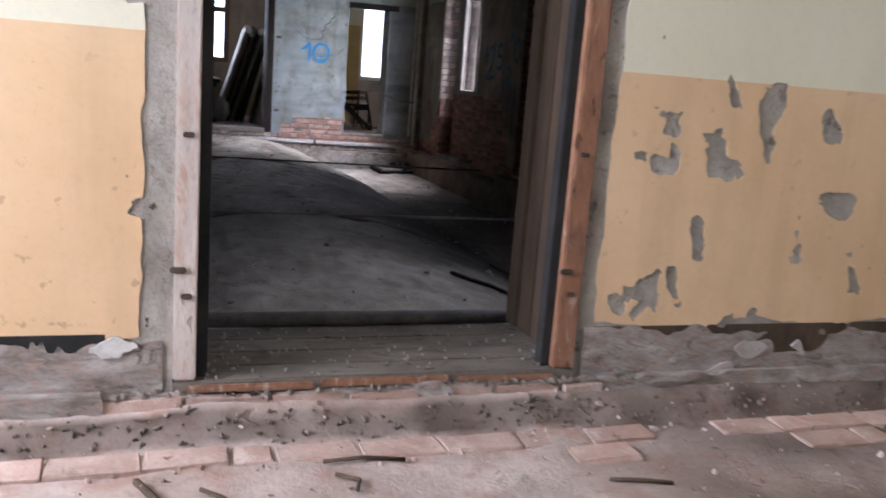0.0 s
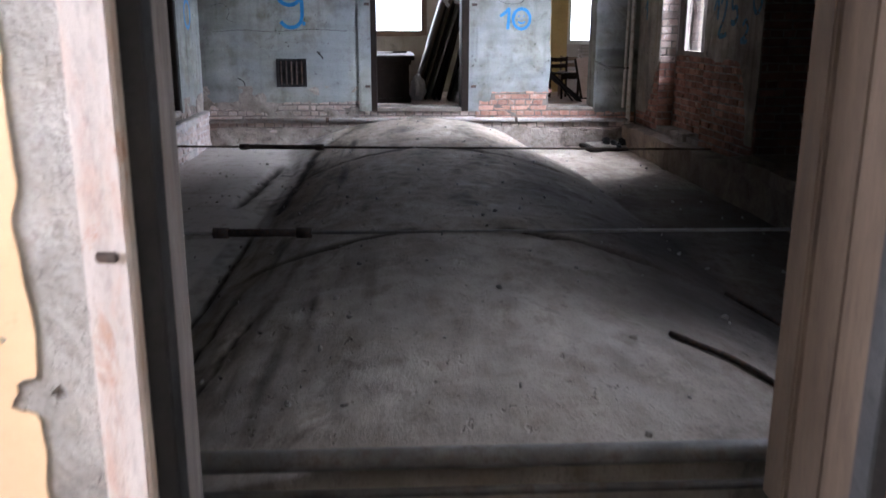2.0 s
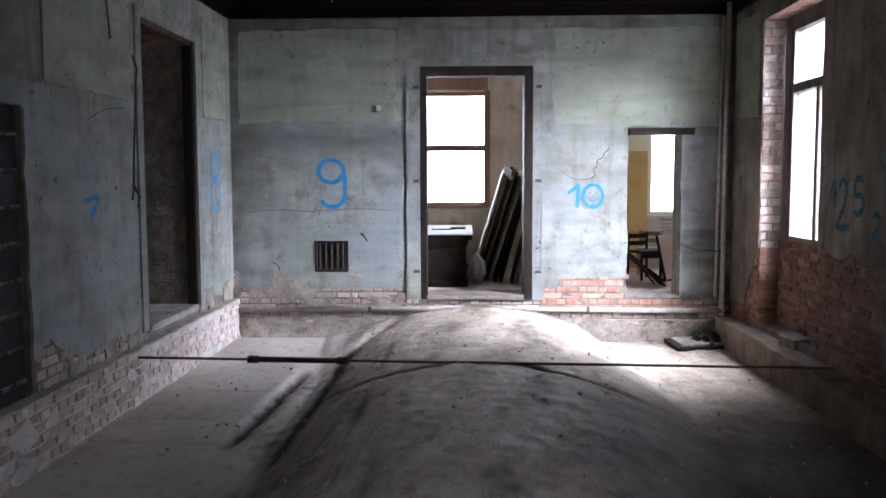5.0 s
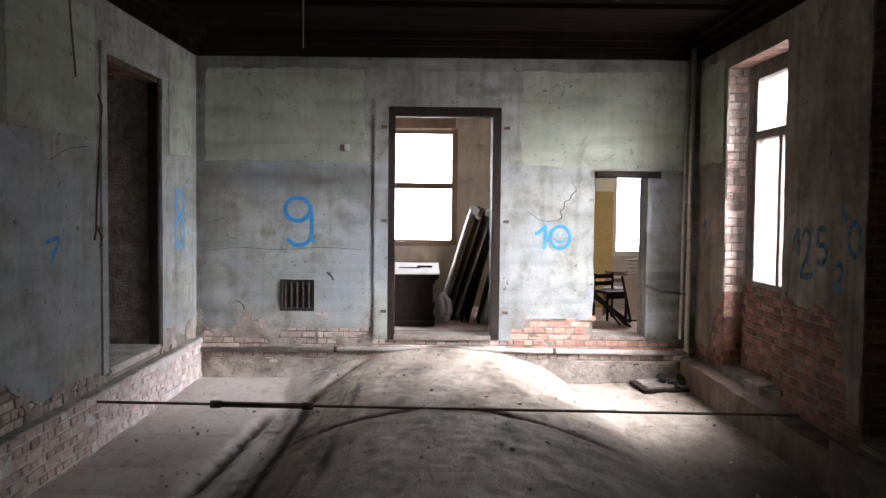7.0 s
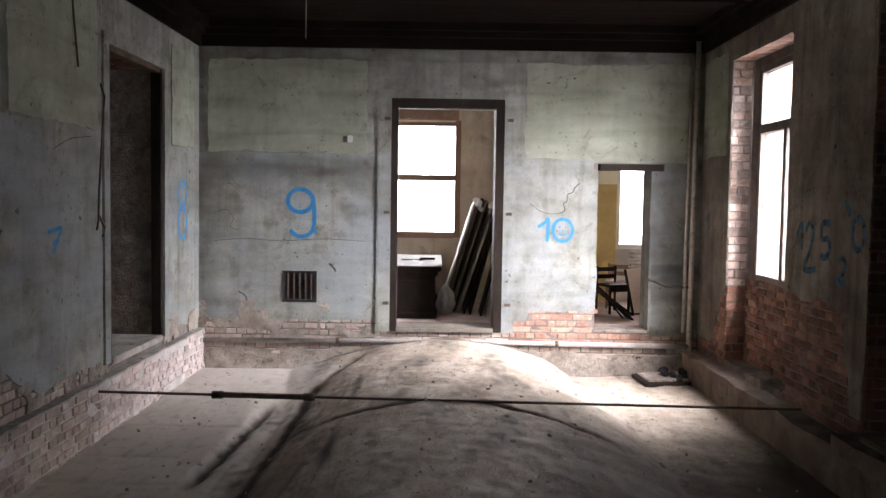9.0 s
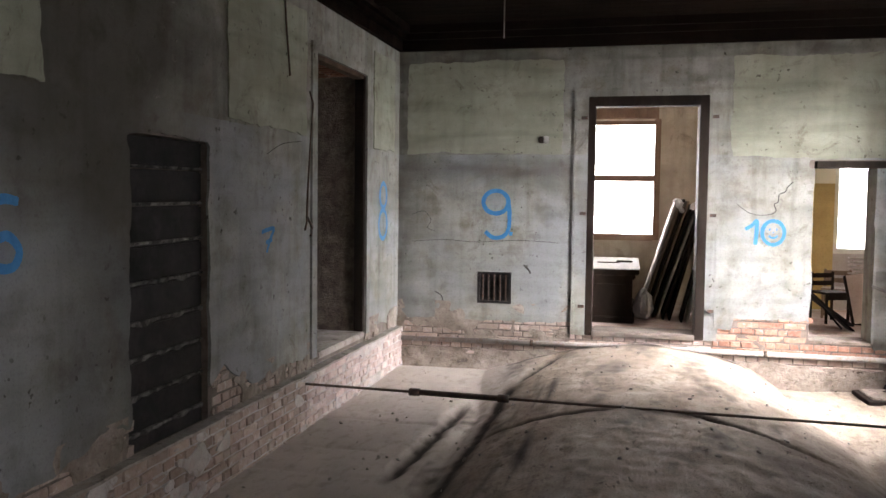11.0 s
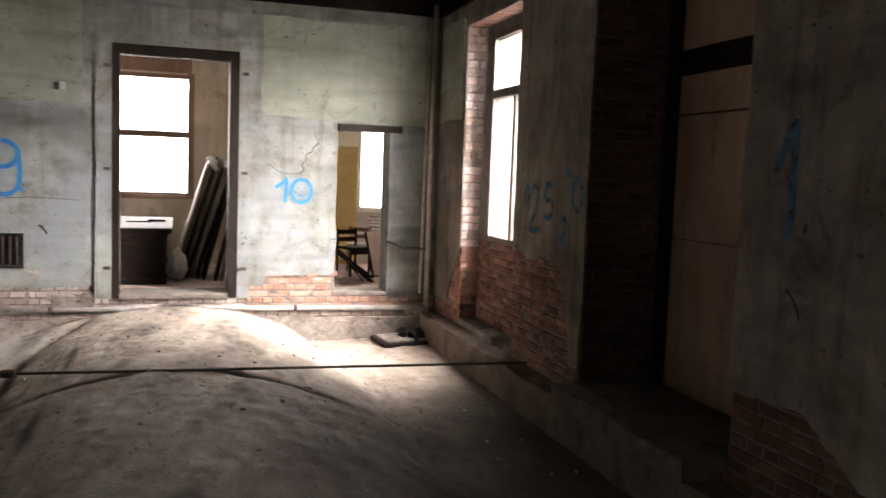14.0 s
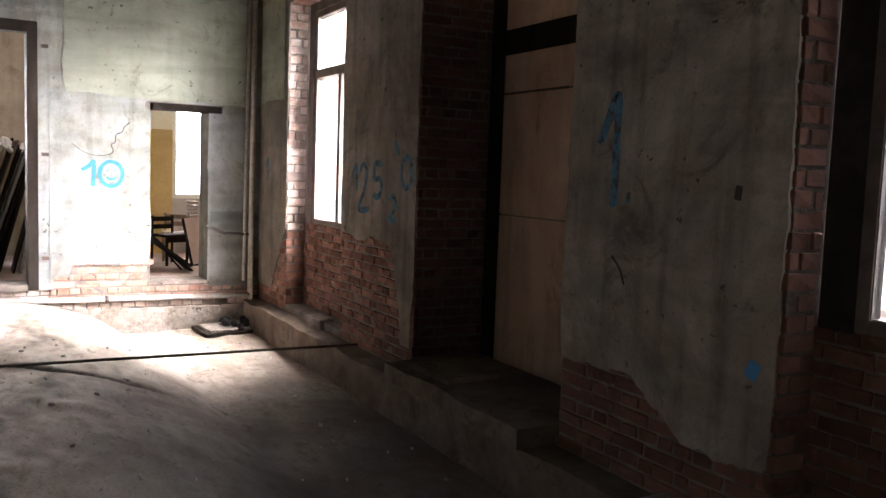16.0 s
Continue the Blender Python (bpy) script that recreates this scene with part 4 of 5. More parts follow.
# ---- corridor shell behind the walker ----
# unseen shell; its left opening is made for the added side lamp
shell = setting(boxes("wall_corridor", [(-3.2, -3.0, -3.2, 1.1, -0.9, 3.6), (-3.2, -3.0, 2.7, YA, -0.9, 3.6), (-3.2, -3.0, 1.1, 2.7, -0.9, 0.8), (-3.2, -3.0, 1.1, 2.7, 2.75, 3.6), (5.2, 5.4, -3.2, YA, -0.9, 3.6), (-4.2, 0.1, -3.4, -3.0, -0.9, 3.6), (2.9, 5.4, -3.4, -3.0, -0.9, 3.6),
                                             (0.1, 2.9, -3.4, -3.0, -0.9, 0.75), (0.1, 2.9, -3.4, -3.0, 2.75, 3.6)], M_PALE), "plain pale corridor walls, unseen, with openings added for light", "wall")
setting(boxes("ceiling_corridor", [(-4.2, 5.4, -3.4, YA + 0.02, 3.45, 3.6)], M_WHITEWASH), "plain pale corridor ceiling", "ceiling")

# ---- back rooms ----
BX = (-1.6, 4.75)
back = setting(boxes("wall_back_rooms", [
    (BX[0] - 0.2, BX[0], YF + 0.42, YB, -0.3, 3.6), (BX[1], BX[1] + 0.2, YF + 0.42, YB, -0.3, 3.6),
    (BX[0], -0.18, YB, YB + 0.3, -0.3, 3.6), (-0.18, 1.04, YB, YB + 0.3, -0.3, 1.03), (-0.18, 1.04, YB, YB + 0.3, 2.78, 3.6), (1.04, 1.84, YB, YB + 0.3, -0.3, 3.6),
    (1.72, 1.84, YF + 0.42, YB, -0.3, 3.6), (XR + 0.5, BX[1] + 0.2, YF + 0.02, YF + 0.42, -0.9, 3.9)], M_BACKWALL), "brown-stained plaster walls of the back rooms", "wall")
boxes("yellow_wall", [(1.84, 3.50, YB, YB + 0.3, -0.3, 1.86), (4.7, BX[1], YB, YB + 0.3, -0.3, 1.86)], M_YELLOW, back, "yellow painted dado")
boxes("parapet", [(3.50, 4.7, YB, YB + 0.3, -0.3, 0.86)], M_SCREED, back, "grey parapet under the window")
boxes("upper_wall", [(1.84, 3.50, YB, YB + 0.3, 1.86, 3.6), (3.50, 4.7, YB, YB + 0.3, 2.7, 3.6), (4.7, BX[1], YB, YB + 0.3, 1.86, 3.6)], M_PALE, back, "pale yellow paint")
setting(boxes("floor_back_rooms", [(BX[0], BX[1], YF + 0.42, YB, -0.1, 0.05)], M_EARTH), "dusty grey floor of the back rooms", "floor")
setting(boxes("ceiling_back_rooms", [(BX[0] - 0.2, BX[1] + 0.2, YF + 0.42, YB + 0.3, 3.5, 3.6)], M_WHITEWASH), "plain plaster ceiling of the back rooms", "ceiling")
# room behind the left doorway, closed
setting(boxes("wall_left_room", [(XL - 2.2, XL - 2.0, 9.6, 13.6, -0.3, 3.5), (XL - 2.0, XL - 0.6, 9.6, 9.8, -0.3, 3.5), (XL - 2.0, XL - 0.6, 13.4, 13.6, -0.3, 3.5), (XL - 2.2, XL - 0.6, 9.6, 13.6, 3.3, 3.5), (XL - 2.2, XL - 0.6, 9.6, 13.6, -0.3, 0.1)], M_RENDER), "dark plain walls of a side room", "wall")
# bright hazy distance outside the windows
M_HAZE = bpy.data.materials.new("white_hazy_sky")
M_HAZE.use_nodes = True
hz = M_HAZE.node_tree.nodes["Principled BSDF"]
hz.inputs["Base Color"].default_value = (0.8, 0.8, 0.8, 1)
hz.inputs["Emission Color"].default_value, hz.inputs["Emission Strength"].default_value = (0.97, 0.98, 1, 1), 2.2
setting(boxes("backdrop", [(16, 16.2, -6, 60, -0.9, 14), (-30, 16, 60, 60.2, -0.9, 14)], M_HAZE), "white hazy sky beyond the windows", "sky")
# ground outside
setting(boxes("ground", [(-400, 400, -400, 400, -1.6, -0.92)], M_EARTH), "bare ground outside the building", "ground")


# ---- doors, windows and fixtures of the hall ----
boxes("reveal", [(SX[1] - 0.006, SX[1] + 0.02, YF + 0.0, YF + 0.425, SZ[0], SZ[1] - 0.08)], M_PLASTER, far, "plastered reveal of the side doorway")
boxes("window_casing", [(0.985, 1.075, YB - 0.03, YB - 0.002, 1.0, 2.80), (-0.25, 0.985, YB - 0.04, YB - 0.002, 0.985, 1.05)], M_BROWNFRAME, back, "brown timber casing")
setting(boxes("rubble_sill", [(SX[0], SX[1] - 0.006, YF + 0.0, YF + 0.42, SZ[0] - 0.02, SZ[0] + 0.008)], M_RUBBLE), "dusty mortar sill of the side doorway", "sill")
M_GLASS = bpy.data.materials.new("old_window_glass")
M_GLASS.use_nodes = True
gb = M_GLASS.node_tree.nodes["Principled BSDF"]
gb.inputs["Base Color"].default_value = (0.95, 0.98, 0.97, 1)
gb.inputs["Roughness"].default_value, gb.inputs["Transmission Weight"].default_value, gb.inputs["IOR"].default_value = 0.02, 1.0, 1.06


def window_unit(name, axis, plane, u0, u1, v0, v1, transom, mullions, mat, label, bar=0.07, deep=0.07):
    """A casement window in the plane axis = plane: frame, transom, mullions, sashes and panes."""
    win = setting(new(name), label, "window")

    def bar_part(pname, a, b, c, d, dep=deep, m=mat):
        args = (plane - dep / 2, plane + dep / 2, a, b, c, d) if axis == "x" else (a, b, plane - dep / 2, plane + dep / 2, c, d)
        return box(pname, *args, m, win, bevel=0.006)

    bar_part("window_frame", u0 - bar, u0, v0 - bar, v1 + bar)
    bar_part("window_frame", u1, u1 + bar, v0 - bar, v1 + bar)
    bar_part("window_frame", u0, u1, v0 - bar, v0)
    bar_part("window_frame", u0, u1, v1, v1 + bar)
    if transom:
        bar_part("transom", u0, u1, transom - 0.045, transom + 0.045, deep + 0.03)
    lows = [u0, *mullions, u1]
    for u in mullions:
        bar_part("mullion", u - 0.04, u + 0.04, v0, (transom - 0.045) if transom else v1)
    spans = [(a + (0.04 if k else 0), b - (0.04 if k < len(lows) - 2 else 0), v0, (transom - 0.045) if transom else v1) for k, (a, b) in enumerate(zip(lows, lows[1:]))]
    if transom:
        spans.append((u0, u1, transom + 0.045, v1))
    for a, b, c, d in spans:
        p = bar_part("pane", a, b, c, d, 0.004, M_GLASS)
        p.visible_shadow = False
    return win


window_unit("window_1", "x", 4.14, 11.12, 12.41, 0.85, 2.93, 2.35, (11.78,), M_WINFRAME, "tall dark-framed casement window, glaring white daylight behind")
window_unit("window_2", "x", 4.12, 4.66, 5.99, 0.86, 2.93, 2.35, (5.33,), M_WINFRAME, "tall dark-framed casement window in a brick recess")
window_unit("window_3", "y", YB + 0.08, -0.12, 0.985, 1.08, 2.72, 1.92, (), M_BROWNFRAME, "brown-framed window with one cross bar")
window_unit("window_4", "y", YB + 0.10, 3.57, 4.62, 0.93, 2.62, None, (), M_WHITEWASH, "pale-framed window over a low parapet")
window_unit("window_5", "y", -3.09, 0.2, 2.8, 0.85, 2.65, 2.1, (1.5,), M_WHITEWASH, "assumed pale-framed corridor window, out of view")
boxes("window_head", [(-0.18, 1.04, YB - 0.06, YB - 0.002, 2.80, 3.02)], M_BROWNFRAME, back, "brown timber roller box")
# infill between the first window and its brick recess
boxes("window_lining", [(4.10, 4.20, W1[0], 11.10, 0.78, 3.09), (4.10, 4.20, 12.48, W1[1] - 0.03, 0.78, 3.09), (4.10, 4.20, 11.05, 12.48, 3.0, 3.09), (4.10, 4.22, 11.05, 12.48, 0.74, 0.78)], M_WINFRAME, right)
# lining of the second window, coloured near black instead of frame paint
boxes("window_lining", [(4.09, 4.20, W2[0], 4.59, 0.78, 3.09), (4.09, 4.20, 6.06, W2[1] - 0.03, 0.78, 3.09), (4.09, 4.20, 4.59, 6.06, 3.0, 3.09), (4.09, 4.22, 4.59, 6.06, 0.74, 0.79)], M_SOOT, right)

# frame of the far doorway
d1 = setting(new("door_1"), "empty doorway in a dark stained timber frame", "doorway")
for a, b in ((DX[0], 0.285), (1.44, DX[1])):
    box("jamb", a, b, YF - 0.01, YF + 0.14, 0.0, 2.765, M_DARKWOOD, d1, bevel=0.006)
    box("lining", a if a > 1 else a, (a + 0.03) if a < 1 else b, YF + 0.14, YF + 0.45, 0.03, 2.74, M_LINING, d1)
box("head", 0.285, 1.44, YF - 0.01, YF + 0.14, 2.65, 2.765, M_DARKWOOD, d1, bevel=0.006)
box("threshold", 0.285, 1.44, YF - 0.03, YF + 0.45, -0.01, 0.055, M_SILL, d1, "pale worn threshold", bevel=0.012)
for x in (0.155, 1.60):
    for z in (0.34, 1.42, 2.52):
        box("hinge_stub", x - 0.03, x + 0.04, YF - 0.045, YF - 0.02, z - 0.018, z + 0.018, M_IRON, d1, "rusty hinge stub")

# frame of the entrance
d2 = setting(new("door_2"), "empty doorway in flaking cream and rust-brown timber", "doorway")
for s, a, b in ((0, EX[0], 0.158), (1, 1.352, EX[1])):
    post = box("jamb", a, b, YA - 0.012, YA + 0.07, 0.02, 2.68, M_RUSTWOOD if s else M_WORN, d2, bevel=0.005)
    box("stop", (0.158 if s == 0 else 1.318), (0.192 if s == 0 else 1.352), YA + 0.02, YA + 0.075, 0.02, 2.68, M_SOOT, d2, "black painted door stop", bevel=0.003)
    if s == 0:
        box("lining", EX[0], EX[0] + 0.02, YA + 0.075, 3.22, 0.02, 2.68, M_DARKWOOD, d2, bevel=0.003)
        box("lining", EX[0] - 0.03, EX[0] - 0.004, 3.225, YN - 0.02, 0.02, 2.68, M_DARKWOOD, d2, bevel=0.003)
        for y0, y1, o in ((3.24, 3.375, 0.004), (3.405, 3.53, 0.012), (3.54, YN + 0.01, 0.0)):
            box("lining", EX[0] - 0.03, EX[0] + o, y0, y1, 0.02, 2.68, M_GREYWOOD, d2, "weathered grey lining board", bevel=0.007)
    else:
        for y0, y1, o, m in ((YA + 0.075, 3.20, 0.018, M_LINING), (3.205, 3.33, 0.026, M_LINING), (3.34, 3.47, 0.020, M_LINING), (3.475, YN + 0.01, 0.030, M_LINING)):
            box("lining", EX[1] - o, EX[1], y0, y1, 0.02, 2.68, m, d2, bevel=0.006)
    for k, z in enumerate((0.765, 0.285, 1.55)):
        box("hinge", a + 0.02, a + 0.052, YA - 0.018, YA - 0.008, z - 0.008, z + 0.008, M_IRON, post, "rusty hinge leaf", bevel=0.003)
    box("lock_plate", a - 0.012, a + 0.035, YA - 0.022, YA - 0.008, 0.357, 0.375, M_IRON, post, "bent iron catch", bevel=0.004)
for a, b, top, drop in ((0.13, 0.52, 0.008, 0.0), (0.54, 0.97, 0.014, 0.01), (1.0, 1.36, 0.004, 0.012)):
    box("front_strip", a, b, YA - 0.034 + drop, YA - 0.012, -0.016, top, M_RUSTWOOD, d2, "splintered rust-brown edge strip", bevel=0.006)
box("head", EX[0], EX[1], YA - 0.012, YA + 0.075, 2.60, 2.68, M_WORN, d2, bevel=0.005)

# left doorway: timber post and rough jamb
d3 = setting(new("door_3"), "empty doorway with a dark timber post and rough jambs", "doorway")
box("post", XL - 0.10, XL - 0.0, LD[1] - 0.05, LD[1] + 0.02, 0.12, 2.87, M_DARKWOOD, d3, bevel=0.005)
box("post", XL - 0.10, XL - 0.0, LD[0] - 0.02, LD[0] + 0.05, 0.12, 2.87, M_DARKWOOD, d3, bevel=0.005)
box("head", XL - 0.10, XL - 0.0, LD[0] + 0.05, LD[1] - 0.05, 2.82, 2.87, M_LINING, d3, bevel=0.005)
box("sill", XL - 0.55, XL + 0.03, LD[0], LD[1] - 0.05, 0.07, 0.135, M_RENDER, d3, "chalky stone sill", bevel=0.012)
skin("jamb", "y", LD[1] - 0.03, -1, XL - 0.6, XL - 0.10, 0.1, 2.85, lambda u, v: 1, M_JAMB, d3, 0.05, 0.04, 0.012)

for k in range(20):
    ob = new("brick", brick_mesh(0.23, 0.06, 0.05, k % 6, M_DULLBRICK))
    ob.matrix_basis = pose(XL - 0.22 - 0.24 * (k % 2), LD[0] + 0.08 + (k // 2) * 0.128, 2.836 + 0.004 * nz(k * 1.7, 2), -90, 0, 0)
    ob.parent = d3

# bricked-up flue: sooty blocks with white mortar between
flue = setting(new("flue_infill"), "sooty black blocks with dripping white mortar joints", "wall")
zs = [-0.1, 0.10, 0.33, 0.56, 0.78, 1.02, 1.26, 1.50, 1.73, 1.93]
for k, (a, b) in enumerate(zip(zs, zs[1:])):
    bm = bmesh.new()
    vs = add_box(bm, XL - 0.15, XL - 0.055, BN[0] + 0.01, BN[1] - 0.01, a + 0.012, b - 0.012)
    for v in vs:
        v.co.z += 0.012 * (v.co.y - BN[0])
    bmesh.ops.bevel(bm, geom=bm.edges[:], offset=0.012, segments=2, affect="EDGES")
    part("block", bm, M_SOOT, flue)
    if k:
        rnd = random.Random(k)
        bm = bmesh.new()
        n_s = 26
        edge = []
        for s in range(n_s + 1):
            y = BN[0] + 0.015 + (BN[1] - BN[0] - 0.03) * s / n_s
            lift = 0.012 * (y - BN[0])
            hgt = 0.004 + (0.03 if k < 6 else 0.006) * max(0, nz(y * 9, k * 3.1, 2) + 0.2)
            edge.append((bm.verts.new((XL - 0.045, y, a + lift + 0.012)), bm.verts.new((XL - 0.05, y, a + lift - hgt)), bm.verts.new((XL - 0.10, y, a + lift + 0.014)), bm.verts.new((XL - 0.10, y, a + lift - hgt))))
        for p, q in zip(edge, edge[1:]):
            bm.faces.new((p[0], q[0], q[1], p[1]))
            bm.faces.new((p[2], q[2], q[0], p[0]))
            bm.faces.new((p[1], q[1], q[3], p[3]))
        part("mortar_joint", bm, M_JOINT, flue, "dripping white mortar")

# boarded door in the right-hand recess
BXX = XR + 0.63
door = setting(new("door_4"), "tall double door boarded with brown fibreboard sheets", "door")
for k, (a, b) in enumerate(((-0.10, 1.072), (1.082, 1.985), (1.995, 2.28), (2.47, 3.09))):
    box("sheet", BXX, BXX + 0.012, NI[0] + 0.02, 9.42, a, b, M_BOARD, door, bevel=0.003)
box("sheet", BXX + 0.004, BXX + 0.02, NI[0] + 0.02, 9.42, 2.28, 2.47, M_DARKWOOD, door, "dark slot between the sheets")
box("frame", BXX - 0.03, BXX + 0.03, 9.43, 9.58, -0.1, 3.09, M_DARKWOOD, door, bevel=0.006)
box("batten", BXX - 0.014, BXX, 8.60, 9.42, 1.982, 1.998, M_LINING, door, bevel=0.003)
slab = thing("threshold_slab", "broken dusty stone slab lying on the wall footing", "stone slab")
bm = bmesh.new()
add_box(bm, 3.60, 4.48, 7.76, 9.56, -0.165, -0.045)
bmesh.ops.subdivide_edges(bm, edges=bm.edges[:], cuts=9, use_grid_fill=True)
for v in bm.verts:
    if v.co.x < 3.75:
        v.co.x += 0.06 * nz(v.co.y * 2.1, 4, 0) + 0.04
    v.co.z += 0.012 * nz(v.co.x * 4, v.co.y * 4, 2)
part("slab", bm, M_FOOT, slab)
box("broken_piece", 3.72, 4.15, 8.75, 9.3, -0.04, 0.0, M_FOOT, slab, bevel=0.012)

# iron grille
gr = thing("wall_grille", "small iron ventilation grille set in the plaster", "grille")
rows = [(-1.075, -0.665, YF - 0.012, YF + 0.02, 0.33, 0.362), (-1.075, -0.665, YF - 0.012, YF + 0.02, 0.675, 0.706), (-1.075, -1.043, YF - 0.012, YF + 0.02, 0.362, 0.675), (-0.697, -0.665, YF - 0.012, YF + 0.02, 0.362, 0.675)]
boxes("frame", rows, M_SOOT, gr)
for k in range(5):
    x = -1.043 + 0.346 * (k + 0.5) / 5
    box("bar", x - 0.009, x + 0.009, YF - 0.008, YF + 0.008, 0.362, 0.675, M_IRON, gr, bevel=0.003)
# black plate put in for the shade behind the bars
boxes("cavity", [(-1.043, -0.697, YF + 0.012, YF + 0.019, 0.362, 0.675)], M_SOOT, gr)

# switch box
sw = thing("switch_box", "small white surface switch with a dark socket", "switch")
box("cover", -0.31, -0.25, YF - 0.05, YF - 0.008, 2.235, 2.315, M_LIME, sw, "white plastic cover", bevel=0.008)
box("socket", -0.365, -0.312, YF - 0.035, YF - 0.008, 2.235, 2.31, M_IRON, sw, bevel=0.006)


# pipes
def pipe_thing(name, label, runs, brackets=(), mat=M_PIPE):
    p = thing(name, label, "pipe")
    for pts, r in runs:
        tube("run", pts, r, mat, p)
    for c, r in brackets:
        tube("collar", [(c[0] - 0.02, c[1], c[2]), (c[0] + 0.02, c[1], c[2])], r, M_IRON, p)
    return p


pipe_thing("heating_pipe", "long grey heating pipe along the foot of the wall", [([(XL + 0.03, YF - 0.075, -0.128), (0.8, YF - 0.07, -0.105), (XR - 0.12, YF - 0.075, -0.118)], 0.03)], [((-0.4, YF - 0.072, -0.113), 0.036), ((2.2, YF - 0.072, -0.110), 0.036)])
pipe_thing("heating_pipe", "long grey heating pipe behind the doorway sill", [([(XL + 0.1, 3.94, -0.072), (0.7, 3.935, -0.068), (XR - 0.25, 3.94, -0.072)], 0.032), ([(XL + 0.1, 3.87, -0.135), (XR - 0.25, 3.87, -0.135)], 0.014)], mat=M_DARKPIPE)
pipe_thing("riser_pipe", "pair of upright grey pipes in the wall corner", [([(3.765, YF - 0.07, -0.2), (3.775, YF - 0.07, 3.5)], 0.03), ([(3.69, YF - 0.06, 0.05), (3.705, YF - 0.06, 1.9), (3.715, YF - 0.06, 3.3)], 0.019)], mat=M_RISER)
pipe_thing("branch_pipe", "short grimy branch pipe bent towards the side doorway", [([(3.74, YF - 0.06, 0.585), (3.46, YF - 0.06, 0.60), (3.38, YF - 0.05, 0.64), (3.26, YF - 0.04, 0.68)], 0.018)], mat=M_DARKPIPE)


# tie rods with turnbuckles
def tie_rod(y, zl, zr, t0, t1, mat):
    rod = thing("tie_rod", "thin rusty iron tie rod with a turnbuckle, spanning the vault", "tie rod", "tie rods across the vault")
    zat = lambda x: zl + (zr - zl) * (x - XL) / (XR - XL)  # noqa: E731
    tube("rod", [(XL + 0.02, y, zl), (t0, y, zat(t0))], 0.011, mat, rod)
    tube("rod", [(t1, y, zat(t1)), (XR - 0.05, y, zr)], 0.011, mat, rod)
    tube("turnbuckle", [(t0 + 0.05, y, zat(t0)), (t1 - 0.05, y, zat(t1))], 0.024, M_IRON, rod)
    for x in (t0, t1 - 0.09):
        tube("nut", [(x, y, zat(x)), (x + 0.09, y, zat(x))], 0.034, M_IRON, rod, sides=6)


tie_rod(10.523, -0.062, -0.115, -1.05, -0.2, M_IRON)
tie_rod(6.77, -0.085, -0.10, -0.55, 0.03, M_PIPE)


# blue numbers sprayed on the walls
def stroke(bm, pts, width, axis, plane, out, lift=0.0):
    pts = [Vector((*p, 0)) for p in pts]
    dense = []
    for k in range(len(pts) - 1):
        p0, p1, p2, p3 = pts[max(k - 1, 0)], pts[k], pts[k + 1], pts[min(k + 2, len(pts) - 1)]
        for s in range(6):
            t = s / 6
            dense.append(0.5 * ((2 * p1) + (p2 - p0) * t + (2 * p0 - 5 * p1 + 4 * p2 - p3) * t * t + (3 * p1 - p0 - 3 * p2 + p3) * t ** 3))
    dense.append(pts[-1])
    prev = None
    for k, p in enumerate(dense):
        d = (dense[min(k + 1, len(dense) - 1)] - dense[max(k - 1, 0)]).normalized()
        w = width * (0.5 + 0.10 * nz(p.x * 9, p.y * 9, 3)) * (0.7 if k in (0, len(dense) - 1) else 1)
        side = Vector((-d.y, d.x, 0)) * w
        pair = []
        for q in (p + side, p - side):
            dd = plane + out * (0.0045 + lift + unevenness(q.x, q.y))
            pair.append(bm.verts.new((dd, q.x, q.y) if axis == "x" else (q.x, dd, q.y)))
        if prev:
            bm.faces.new((prev[0], pair[0], pair[1], prev[1]))
        prev = pair


def arc(cx, cy, rx, ry, a0, a1, n=12):
    return [(cx + rx * math.cos(radians(a0 + (a1 - a0) * k / n)), cy + ry * math.sin(radians(a0 + (a1 - a0) * k / n))) for k in range(n + 1)]


def graffiti(text, axis, plane, out, strokes, width, mat=None):
    bm = bmesh.new()
    for k, pts in enumerate(strokes):
        fine = isinstance(pts, tuple)
        stroke(bm, pts[1] if fine else pts, pts[0] if fine else width, axis, plane, out, 0.0006 * k)
    ob = part("painted_number", bm, mat or M_BLUE)
    return tagged(ob, f"blue sprayed number {text} on the plaster wall", "graffiti", "numbers sprayed on the walls")


graffiti("9.", "y", YF, -1, [arc(-0.865, 1.54, 0.15, 0.135, 0, 360, 16), [(-0.72, 1.60), (-0.70, 1.40), (-0.71, 1.22), (-0.78, 1.13), (-0.90, 1.12), (-0.99, 1.19)], [(-0.70, 1.17), (-0.66, 1.165)]], 0.05)
graffiti("10 with a smiley", "y", YF, -1, [[(1.955, 1.27), (2.03, 1.32), (2.075, 1.37), (2.075, 1.25), (2.065, 1.10)], arc(2.25, 1.238, 0.115, 0.132, 80, 440, 16), (0.02, arc(2.25, 1.225, 0.05, 0.045, 205, 335, 6)), (0.026, [(2.205, 1.275), (2.22, 1.272)]), (0.026, [(2.278, 1.275), (2.29, 1.272)]), (0.014, [(2.247, 1.245), (2.253, 1.235)])], 0.04)
graffiti("8", "x", XL, 1, [arc(13.0, 1.60, 0.13, 0.14, -90, 270, 14), arc(12.99, 1.27, 0.15, 0.165, 90, 450, 14)], 0.05)
graffiti("7", "x", XL, 1, [[(9.80, 1.285), (9.90, 1.30), (10.03, 1.305), (9.96, 1.22), (9.90, 1.12)], [(9.88, 1.20), (10.0, 1.22)]], 0.035)
